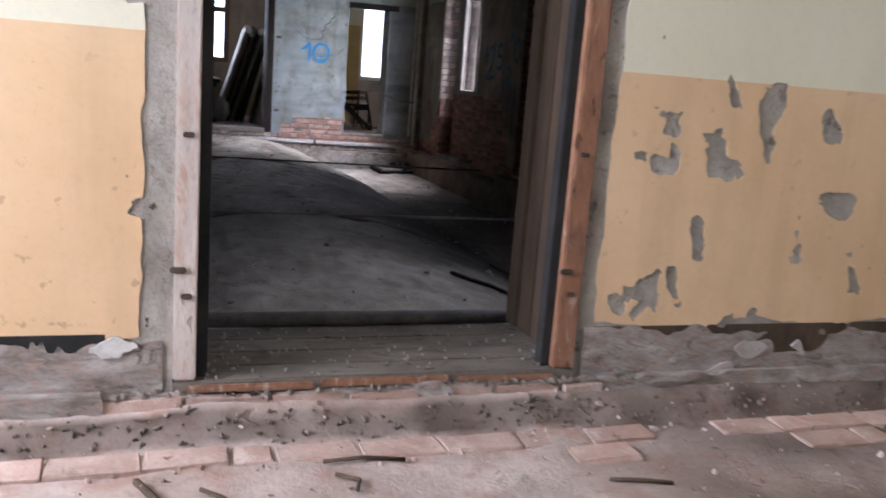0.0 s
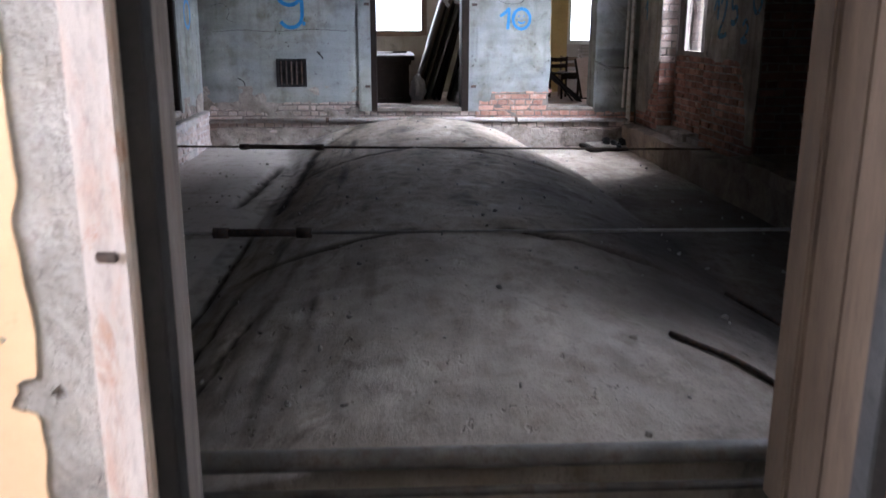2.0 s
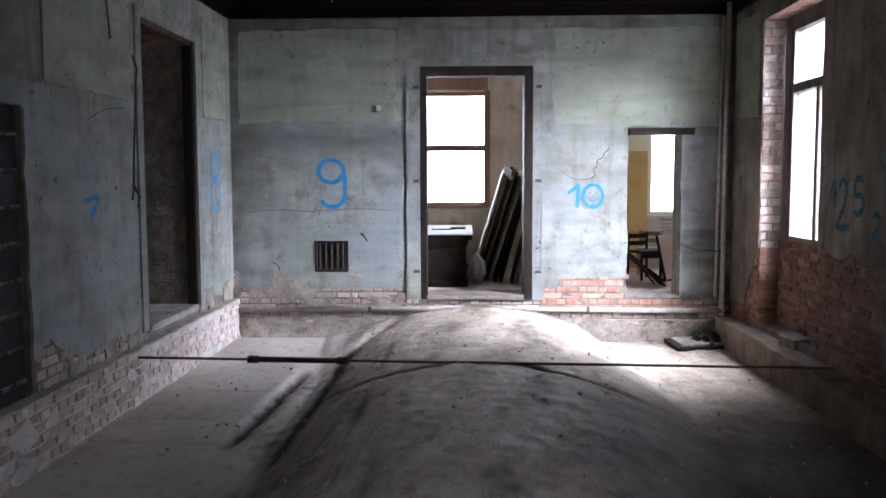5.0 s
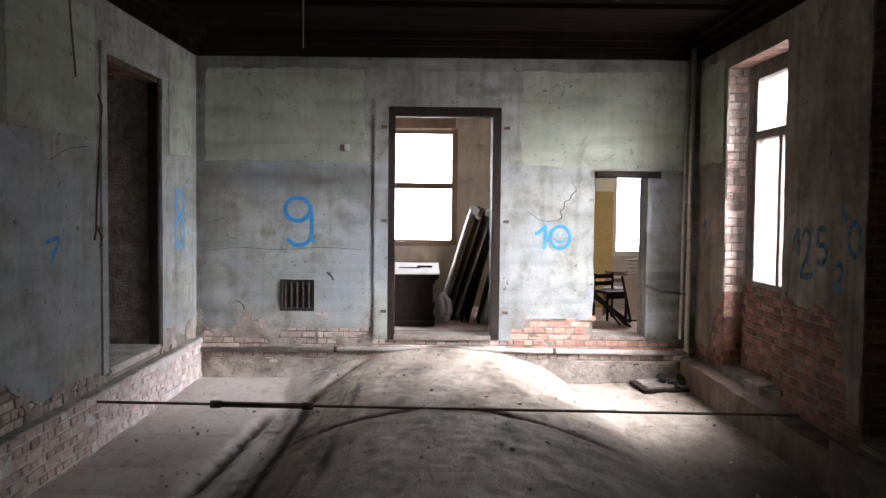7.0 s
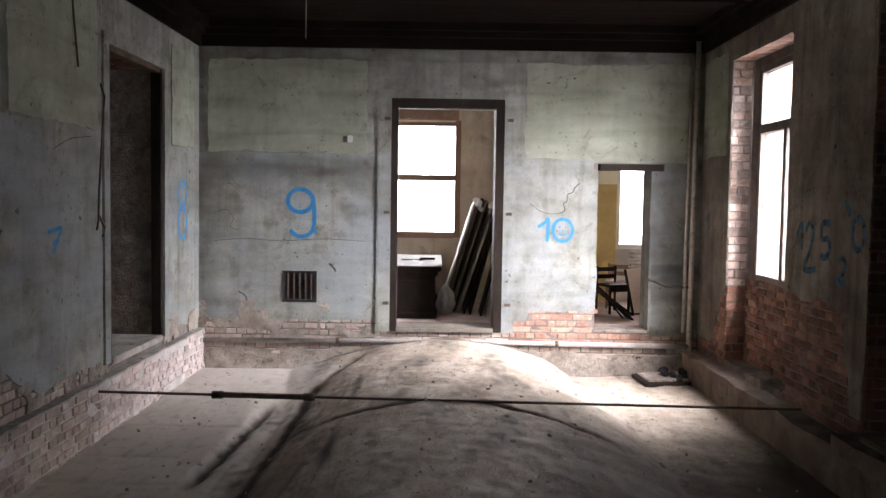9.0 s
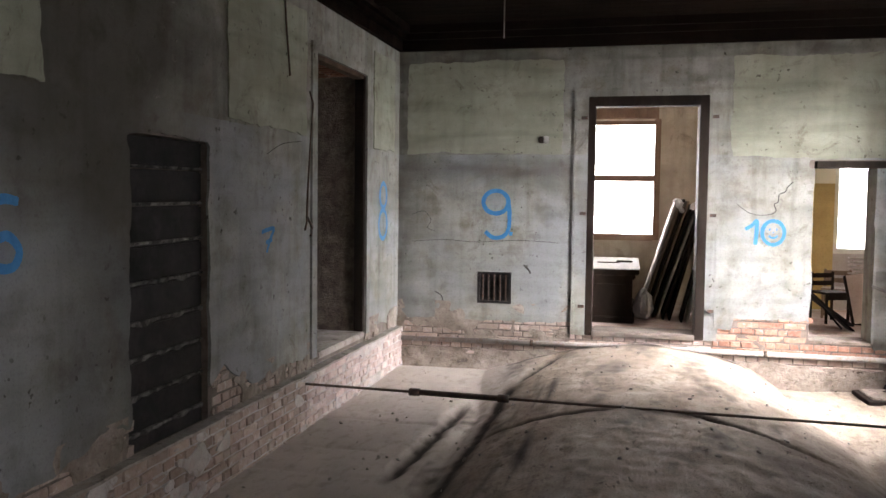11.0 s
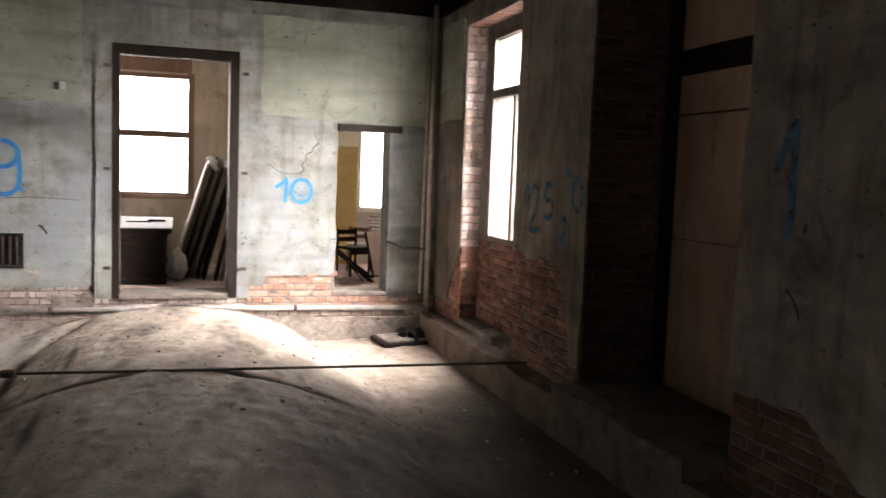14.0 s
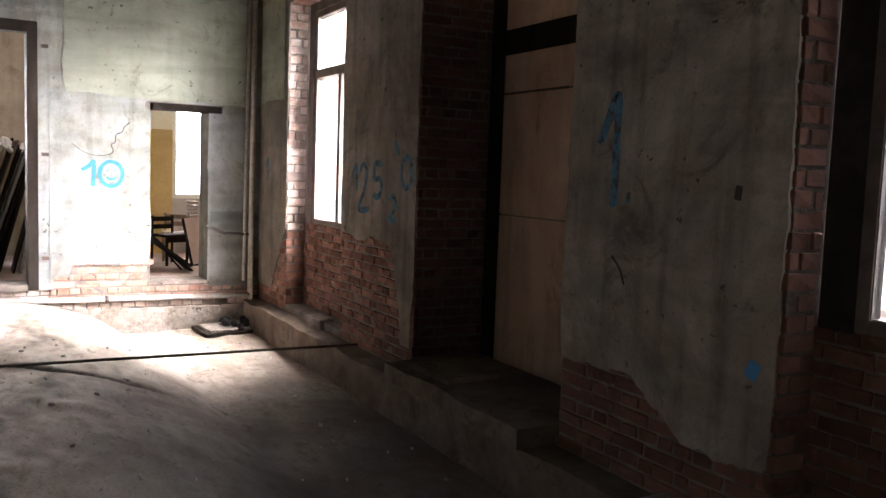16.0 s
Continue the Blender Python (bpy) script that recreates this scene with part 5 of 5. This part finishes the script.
graffiti("6", "x", XL, 1, [[(7.14, 1.52), (7.02, 1.53), (6.92, 1.44), (6.90, 1.32), (6.98, 1.22), (7.10, 1.21), (7.14, 1.29), (7.06, 1.36), (6.94, 1.32)]], 0.05)
graffiti("1.", "x", XR, -1, [[(7.47, 1.56), (7.40, 1.69), (7.335, 1.81), (7.33, 1.6), (7.33, 1.4), (7.335, 1.235)], [(7.235, 1.29), (7.205, 1.285)]], 0.06, M_FADED)
graffiti("12", "x", XR, -1, [[(10.86, 1.30), (10.76, 1.42), (10.74, 1.2)], [(10.68, 1.36), (10.60, 1.43), (10.52, 1.36), (10.58, 1.2), (10.68, 1.05), (10.56, 1.04), (10.46, 1.06)]], 0.05, M_FADED)
graffiti("5", "x", XR, -1, [[(10.22, 1.43), (10.36, 1.43), (10.36, 1.31), (10.26, 1.31), (10.22, 1.22), (10.30, 1.16), (10.38, 1.18)]], 0.05, M_FADED)
graffiti("2", "x", XR, -1, [[(10.08, 1.14), (10.0, 1.18), (9.95, 1.11), (10.02, 1.03), (10.09, 0.99), (9.94, 0.99)]], 0.045, M_FADED)
graffiti("0", "x", XR, -1, [arc(9.76, 1.37, 0.09, 0.12, 0, 360, 12), [(9.98, 1.62), (9.90, 1.5)]], 0.05, M_FADED)
graffiti("1", "x", XR, -1, [[(13.38, 1.36), (13.30, 1.46), (13.30, 1.22)]], 0.05, M_FADED)

# loose wires on the left wall and a cut cord from the ceiling
wire = thing("loose_cable", "black loose cable hanging down the plaster", "cable")
tube("cable", [(XL + 0.02, 10.74, 2.50), (XL + 0.03, 10.80, 2.40), (XL + 0.025, 10.76, 2.1), (XL + 0.02, 10.70, 1.6), (XL + 0.03, 10.66, 1.35), (XL + 0.04, 10.60, 1.28)], 0.009, M_IRON, wire, sides=6)
tube("cable", [(XL + 0.03, 10.66, 1.40), (XL + 0.05, 10.74, 1.30), (XL + 0.04, 10.72, 1.22)], 0.012, M_IRON, wire, sides=6)
wire2 = thing("loose_cable", "thin black cable stub over the plaster", "cable")
tube("cable", [(XL + 0.02, 10.20, 3.3), (XL + 0.025, 10.22, 3.0), (XL + 0.03, 10.29, 2.57)], 0.009, M_IRON, wire2, sides=6)
cord = thing("lamp_cord", "thin pale cord hanging from the ceiling", "cord")
tube("cord", [(-0.12, 9.5, CEIL), (-0.12, 9.5, 2.67)], 0.004, M_PIPE, cord, sides=6)
# hose on the vault flank
hose = thing("hose", "dark rubber hose lying on the vault flank", "hose")
hp = [(1.67, 5.08), (1.77, 4.98), (1.85, 4.88), (1.91, 4.76), (1.95, 4.62)]
tube("hose", [(x, y, vault(x, y) + 0.014) for x, y in hp], 0.012, M_IRON, hose)
hose2 = thing("hose", "dark rubber hose lying on the vault flank", "hose")
hp = [(2.46, 6.46), (2.56, 6.30), (2.63, 6.1), (2.67, 5.8), (2.68, 5.5)]
tube("hose", [(x, y, vault(x, y) + 0.014) for x, y in hp], 0.013, M_IRON, hose2)

# debris in the far right corner
deb = thing("debris_board", "pale board with rubble lying on a dark heap", "debris")
box("board", -0.24, 0.26, -0.15, 0.16, 0.0, 0.02, M_RUBBLE, deb, bevel=0.006).matrix_basis = pose(3.40, 13.30, -0.44, 6, 0, 12)
box("frame", -0.30, 0.30, -0.20, 0.20, -0.05, -0.002, M_DARKWOOD, deb, bevel=0.006).matrix_basis = pose(3.40, 13.30, -0.44, 6, 0, 12)
rnd = random.Random(5)


def lump(bm, c, r, seed, flat=0.7):
    m = pose(*c, seed * 40, seed * 70, seed * 110)
    out = bmesh.ops.create_icosphere(bm, subdivisions=2, radius=r, matrix=Matrix.Identity(4))["verts"]
    for v in out:
        n = v.co.normalized()
        v.co = n * r * (1 + 0.45 * nz(n.x * 1.7 + seed, n.y * 1.7, n.z * 1.7))
        v.co.z *= flat
    bmesh.ops.transform(bm, matrix=m, verts=out)


def heap(name, label, places, mat, category="debris", piece=""):
    if piece:
        top = thing(name, label, category)
        for k, (x, y, z, r) in enumerate(places):
            bm = bmesh.new()
            lump(bm, (x, y, z), r, k * 1.37 + len(places))
            part(piece, bm, mat, top)
        return top
    bm = bmesh.new()
    for k, (x, y, z, r) in enumerate(places):
        lump(bm, (x, y, z), r, k * 1.37 + len(places))
    return tagged(part(name, bm, mat), label, category)


def scatter(name, label, places, mat):
    """Many small angular chips joined into one mesh."""
    bm = bmesh.new()
    bmesh.ops.create_icosphere(bm, subdivisions=1, radius=1.0)
    base = [v.co.copy() for v in bm.verts]
    tris = [[v.index for v in f.verts] for f in bm.faces]
    bm.free()
    verts, faces = [], []
    for k, (x, y, z, r) in enumerate(places):
        m = pose(x, y, z, k * 53 % 360, k * 97 % 360, k * 31 % 360)
        at = len(verts)
        verts += [m @ (Vector((c.x * 1.3, c.y, c.z * 0.6)) * r * (1 + 0.5 * nz(c.x * 1.5 + k, c.y * 1.5, c.z * 1.5))) for c in base]
        faces += [[at + i for i in f] for f in tris]
    return tagged(link_mesh(name, verts, faces, mat), label, "debris", kind="stuff")


heap("soot_heap", "dark heap of soot and rags in the wall corner", [(3.56 + rnd.uniform(-0.16, 0.12), 13.40 + rnd.uniform(-0.2, 0.14), -0.475 + 0.006 * k, rnd.uniform(0.035, 0.075)) for k in range(16)], M_SOOT, "debris", "clod")
block = thing("fallen_block", "dusty broken masonry block on the window footing", "stone block")
bm = bmesh.new()
add_box(bm, -0.09, 0.09, -0.13, 0.13, -0.055, 0.055)
bmesh.ops.subdivide_edges(bm, edges=bm.edges[:], cuts=4, use_grid_fill=True)
for v in bm.verts:
    v.co += v.co.normalized() * (0.02 * nz(v.co.x * 9, v.co.y * 9, v.co.z * 9) - 0.012)
bmesh.ops.transform(bm, matrix=pose(3.90, 11.62, -0.112, 3, -4, 14), verts=bm.verts)
part("block", bm, M_RUBBLE, block)
chips = [(x, y, floor_height(x, y) + 0.004, rnd.uniform(0.006, 0.02)) for x, y in ((rnd.uniform(-1.9, 3.6), rnd.uniform(4, 13.4)) for _ in range(260))]
scatter("floor_rubble", "small plaster chips strewn over the hall floor", chips, M_RENDER)
chips = [(x, y, corridor_height(x, y) + 0.004, rnd.uniform(0.003, 0.009) * (1.9 if rnd.random() < 0.1 else 1)) for x, y in ((rnd.uniform(-2.5, 3.6), rnd.uniform(0.8, 2.98) if k % 3 else rnd.uniform(2.62, 2.99)) for k in range(520))]
scatter("corridor_rubble", "brick and plaster chips strewn before the doorway", chips, M_EARTH)

crumbs = [(x, y, corridor_height(x, y) + 0.003, rnd.uniform(0.003, 0.010)) for x, y in ((rnd.uniform(-1.2, 3.0), 2.885 + 0.02 * nz(k * 0.37, 2, 5) + rnd.gauss(0, 0.03)) for k in range(380))]
scatter("earth_crumbs", "dark crumbs of earth along the broken step", crumbs, M_JAMB)

flakes = [(x, y, 0.024, rnd.uniform(0.003, 0.009)) for x, y in ((0.12 + 1.25 * rnd.random() ** 1.8, rnd.uniform(3.0, 3.5)) for _ in range(130))]
scatter("plaster_flakes", "pale plaster flakes strewn over the door sill", flakes, M_RENDER)
bits_ = [(x, y, -0.018, rnd.uniform(0.004, 0.013)) for x, y in ((rnd.uniform(-0.1, 1.9), rnd.uniform(2.965, 3.0)) for _ in range(170))]
scatter("mortar_rubble", "grey mortar rubble lying on the footing before the sill", bits_, M_RUBBLE)

# ---- back rooms: bench, leaning doors, clutter ----
bench = thing("work_bench", "long dark counter with a white sheet on top", "counter")
bm = bmesh.new()
add_box(bm, -0.35, 0.735, 14.42, 16.6, 0.05, 0.66)
for v in bm.verts:
    if v.co.y > 16 and v.co.x > 0.5:
        v.co.x -= 0.02
part("body", bm, M_DARKWOOD, bench)
for a, b, o in ((0.05, 0.13, 0.03), (0.60, 0.66, 0.035), (0.66, 0.725, 0.08)):
    bm = bmesh.new()
    add_box(bm, -0.35, 0.735 + o, 14.42 - o, 16.6, a, b)
    for v in bm.verts:
        if v.co.y > 16 and v.co.x > 0.5:
            v.co.x -= 0.02
    bmesh.ops.bevel(bm, geom=bm.edges[:], offset=0.012, segments=2, affect="EDGES")
    part("moulding", bm, M_DARKWOOD, bench)
box("front_panel", -0.2, 0.66, 14.395, 14.42, 0.2, 0.55, M_DARKWOOD, bench, bevel=0.012)
bm = bmesh.new()
add_box(bm, -0.35, 0.825, 14.35, 16.6, 0.725, 0.735)
for v in bm.verts:
    if v.co.y > 16 and v.co.x > 0.5:
        v.co.x -= 0.03
tagged(part("paper_sheet", bm, M_LIME), "white sheet covering the dark counter", "sheet")
tool = thing("hand_tool", "small dark tool lying on the white sheet", "tool")
box("blade", 0.25, 0.55, 15.3, 15.36, 0.737, 0.75, M_IRON, tool, bevel=0.004)
box("grip", 0.5, 0.72, 15.45, 15.5, 0.737, 0.765, M_DARKWOOD, tool, bevel=0.008)
chair = thing("chair_back", "dark rounded chair back beside the counter", "chair")
bm = bmesh.new()
add_box(bm, 0.02, 0.20, 14.30, 14.34, 0.06, 1.12)
bmesh.ops.bevel(bm, geom=bm.edges[:], offset=0.018, segments=3, affect="EDGES")
part("backrest", bm, M_DARKWOOD, chair)


def old_door(label, x, y, length, width, lean, mat, turn=0.0):
    """A panelled door leaf leaning on its long edge against the partition wall."""
    t = thing("leaning_door", label, "door leaf", "door leaves leaning on the wall")
    m = pose(x, y, 0.05, 0, lean, turn)
    bm = bmesh.new()
    add_box(bm, -0.014, 0.014, -width / 2, width / 2, 0, length)
    bmesh.ops.bevel(bm, geom=bm.edges[:], offset=0.005, segments=2, affect="EDGES")
    bmesh.ops.transform(bm, matrix=m, verts=bm.verts)
    leaf = part("leaf", bm, mat, t)
    for a, b in ((0.12, length * 0.45), (length * 0.52, length - 0.12)):
        bm = bmesh.new()
        add_box(bm, -0.022, -0.012, -width / 2 + 0.1, width / 2 - 0.1, a, b)
        bmesh.ops.bevel(bm, geom=bm.edges[:], offset=0.01, segments=2, affect="EDGES")
        bmesh.ops.transform(bm, matrix=m, verts=bm.verts)
        part("panel", bm, mat, leaf)
    return t


M_DOORBROWN = material("worn_brown_door_paint", [(0.13, 0.09, 0.06), (0.24, 0.17, 0.115), (0.17, 0.12, 0.08)], 3, 60, 0.6, 0.4, stretch=(2, 2, 0.3))
M_DOORGREY = material("dirty_grey_door_paint", [(0.30, 0.27, 0.24), (0.42, 0.38, 0.34), (0.34, 0.30, 0.26)], 3, 60, 0.6, 0.4, stretch=(2, 2, 0.3))
for label, x, y, length, width, lean, mat_ in (
        ("dirty grey panelled door leaf leaning on the wall", 0.80, 15.55, 1.64, 0.75, 17, M_DOORGREY),
        ("worn brown panelled door leaf leaning on the wall", 0.85, 15.52, 1.58, 0.80, 17, M_DOORBROWN),
        ("dark panelled door leaf leaning on the wall", 0.90, 15.50, 1.62, 0.80, 16.5, M_DARKWOOD),
        ("worn brown panelled door leaf leaning on the wall", 0.945, 15.47, 1.60, 0.80, 17, M_DOORBROWN),
        ("dark panelled door leaf leaning on the wall", 0.99, 15.45, 1.56, 0.80, 17.5, M_DARKWOOD),
        ("dirty grey panelled door leaf leaning on the wall", 1.05, 15.40, 1.58, 0.70, 18, M_DOORGREY),
        ("dark panelled door leaf leaning on the wall", 1.12, 15.32, 1.54, 0.85, 17, M_DARKWOOD),
        ("dark panelled door leaf leaning on the wall", 1.20, 15.25, 1.30, 0.85, 15, M_DARKWOOD),
        ("dark low panel leaning on the wall", 1.34, 14.95, 0.82, 0.5, 14, M_DARKWOOD),
        ("pale-edged low panel leaning on the wall", 1.41, 14.90, 0.74, 0.45, 13, M_DOORGREY)):
    old_door(label, x, y, length, width, lean, mat_)
# crumpled bag at the foot of the doors
bag = thing("white_bag", "crumpled white plastic bag at the foot of the doors", "bag")
bm = bmesh.new()
bmesh.ops.create_icosphere(bm, subdivisions=4, radius=1.0)
for v in bm.verts:
    n = v.co.normalized()
    k = 1 + 0.22 * nz(n.x * 2.2, n.y * 2.2, n.z * 1.3) + 0.16 * abs(nz(n.x * 6, n.y * 6, n.z * 3.5)) - 0.12 * abs(nz(n.x * 11, n.y * 11, n.z * 5))
    v.co = Vector((0.875 + 0.10 * n.x * k * (1.15 - 0.45 * n.z), 14.94 + 0.11 * n.y * k, 0.245 + 0.20 * n.z * k))
part("bag", bm, M_BAG, bag)
heap("white_rag", "pale rag draped over the tops of the doors", [(1.27, 15.14, 1.58, 0.05), (1.30, 15.1, 1.53, 0.055), (1.33, 15.1, 1.46, 0.04), (1.48, 15.0, 1.52, 0.055), (1.54, 15.0, 1.52, 0.05)], M_BAG, "rag", "fold")
# side room: dark board, crates, pale panel, basket
for x, y, z, half, tilt, turn in ((2.97, 14.62, 0.36, 0.47, 42, 8), (2.93, 14.75, 0.40, 0.44, 50, -6), (3.05, 14.90, 0.30, 0.40, 35, 14)):
    bb = thing("dark_board", "black charred board leaning in the side room", "board", "boards in the side room")
    bm = bmesh.new()
    add_box(bm, -half, half, -0.11, 0.11, -0.012, 0.012)
    bmesh.ops.bevel(bm, geom=bm.edges[:], offset=0.004, segments=2, affect="EDGES")
    bmesh.ops.transform(bm, matrix=pose(x, y, z, 0, tilt, turn), verts=bm.verts)
    part("board", bm, M_SOOT, bb)


def old_chair(label, x, y, turn, mat):
    """A plain kitchen chair: seat, four legs, two back posts with slats."""
    t = thing("wooden_chair", label, "chair", "chairs in the side room")
    m = pose(x, y, 0.05, 0, 0, turn)

    def piece(name, *a):
        bm = bmesh.new()
        add_box(bm, *a)
        bmesh.ops.bevel(bm, geom=bm.edges[:], offset=0.005, segments=2, affect="EDGES")
        bmesh.ops.transform(bm, matrix=m, verts=bm.verts)
        part(name, bm, mat, t)

    piece("seat", -0.18, 0.18, -0.18, 0.18, 0.37, 0.40)
    for lx in (-0.17, 0.14):
        piece("leg", lx, lx + 0.03, -0.17, -0.14, 0, 0.37)
        piece("back_post", lx, lx + 0.03, 0.15, 0.18, 0, 0.37)
        piece("back_post", lx, lx + 0.03, 0.15, 0.18, 0.40, 0.64)
    for z in (0.46, 0.56):
        piece("slat", -0.14, 0.14, 0.155, 0.175, z, z + 0.06)
    piece("apron", -0.14, 0.14, -0.165, -0.15, 0.30, 0.37)


old_chair("low dark brown wooden chair with a slatted back", 3.20, 15.35, 25, M_DARKWOOD)
old_chair("worn brown wooden chair with a slatted back", 3.38, 15.85, -15, M_DOORBROWN)
pb = thing("pale_panel", "pale pinkish panel with a dark edge leaning on the chairs", "panel")
M_PINK = material("pale_pinkish_board", [(0.50, 0.40, 0.35), (0.62, 0.52, 0.46)], 3, 60, 0.8, 0.2)
bm = bmesh.new()
add_box(bm, -0.15, 0.16, -0.012, 0.012, 0, 0.62)
bmesh.ops.transform(bm, matrix=pose(3.61, 15.16, 0.085, -14, -9, 0), verts=bm.verts)
part("sheet", bm, M_PINK, pb)
bm = bmesh.new()
add_box(bm, -0.18, -0.15, -0.018, 0.018, -0.03, 0.62)
add_box(bm, -0.15, 0.16, -0.018, 0.018, -0.03, 0)
bmesh.ops.transform(bm, matrix=pose(3.61, 15.16, 0.085, -14, -9, 0), verts=bm.verts)
part("frame", bm, M_DARKWOOD, pb)
bk = thing("wire_basket", "grey wire basket standing on the crates", "basket")
for k in range(5):
    z = 0.66 + 0.05 * k
    tube("ring", [(3.50, 15.55, z), (3.90, 15.55, z), (3.92, 15.80, z), (3.50, 15.80, z), (3.50, 15.55, z)], 0.008, M_PIPE, bk, sides=6)
for x in (3.50, 3.64, 3.78, 3.90):
    tube("upright", [(x, 15.55, 0.05), (x, 15.55, 0.87)], 0.008, M_PIPE, bk, sides=6)


# cracks in the plaster and stray iron
M_CRACK = material("dark_crack", [(0.03, 0.027, 0.024), (0.06, 0.055, 0.05)], 10, 80, 1.0, 0.0)


def crack(axis, plane, out, pts, width=0.008):
    bm = bmesh.new()
    stroke(bm, pts, width, axis, plane + out * -0.0015, out)
    return part("crack", bm, M_CRACK, far if axis == "y" else (left if plane < 0 else right), "jagged crack in the plaster")


crack("y", YF, -1, [(2.44, 1.80), (2.38, 1.74), (2.36, 1.69), (2.30, 1.66), (2.29, 1.58), (2.25, 1.55), (2.27, 1.48), (2.22, 1.44)], 0.012)
crack("y", YF, -1, [(2.22, 1.44), (2.10, 1.43), (1.98, 1.46), (1.86, 1.55)], 0.006)
crack("y", YF, -1, [(-1.60, 0.45), (-1.52, 0.40), (-1.50, 0.33)], 0.012)
crack("y", YF, -1, [(-1.9, 1.05), (-1.5, 1.08), (-1.1, 1.06), (-0.6, 1.09), (-0.1, 1.07)], 0.005)
crack("y", YF, -1, [(-1.9, 1.38), (-1.75, 1.42), (-1.66, 1.32), (-1.70, 1.22), (-1.60, 1.18)], 0.005)
crack("y", YF, -1, [(-0.52, 0.80), (-0.46, 0.74), (-0.44, 0.70)], 0.02)
crack("x", XL, 1, [(10.6, 2.05), (10.2, 2.0), (9.9, 1.9)], 0.006)
crack("x", XR, -1, [(7.33, 0.98), (7.26, 0.92), (7.22, 0.84)], 0.016)
hole = thing("wall_hole", "dark plug hole broken into the plaster", "hole")
bm = bmesh.new()
stroke(bm, [(6.53, 1.34), (6.49, 1.335)], 0.06, "x", XR, -1)
part("hole", bm, M_CRACK, hole)
graffiti("dot", "x", XR, -1, [[(6.40, 0.60), (6.34, 0.57)]], 0.09)
bits = [((0.0, 2.62), (0.05, 2.52), (0.09, 2.40)), ((0.50, 2.66), (0.62, 2.68), (0.74, 2.66)), ((1.30, 2.45), (1.40, 2.43), (1.48, 2.40)), ((0.16, 2.55), (0.22, 2.48), (0.24, 2.40)), ((0.52, 2.58), (0.58, 2.54), (0.56, 2.48))]
for k, pts in enumerate(bits):
    st = thing("scrap_iron", "rusty bent scrap of iron on the floor", "scrap", "scraps on the corridor floor")
    tube("scrap", [(x, y, corridor_height(x, y) + 0.012) for x, y in pts], 0.006 if k else 0.011, M_LINING, st, sides=6)
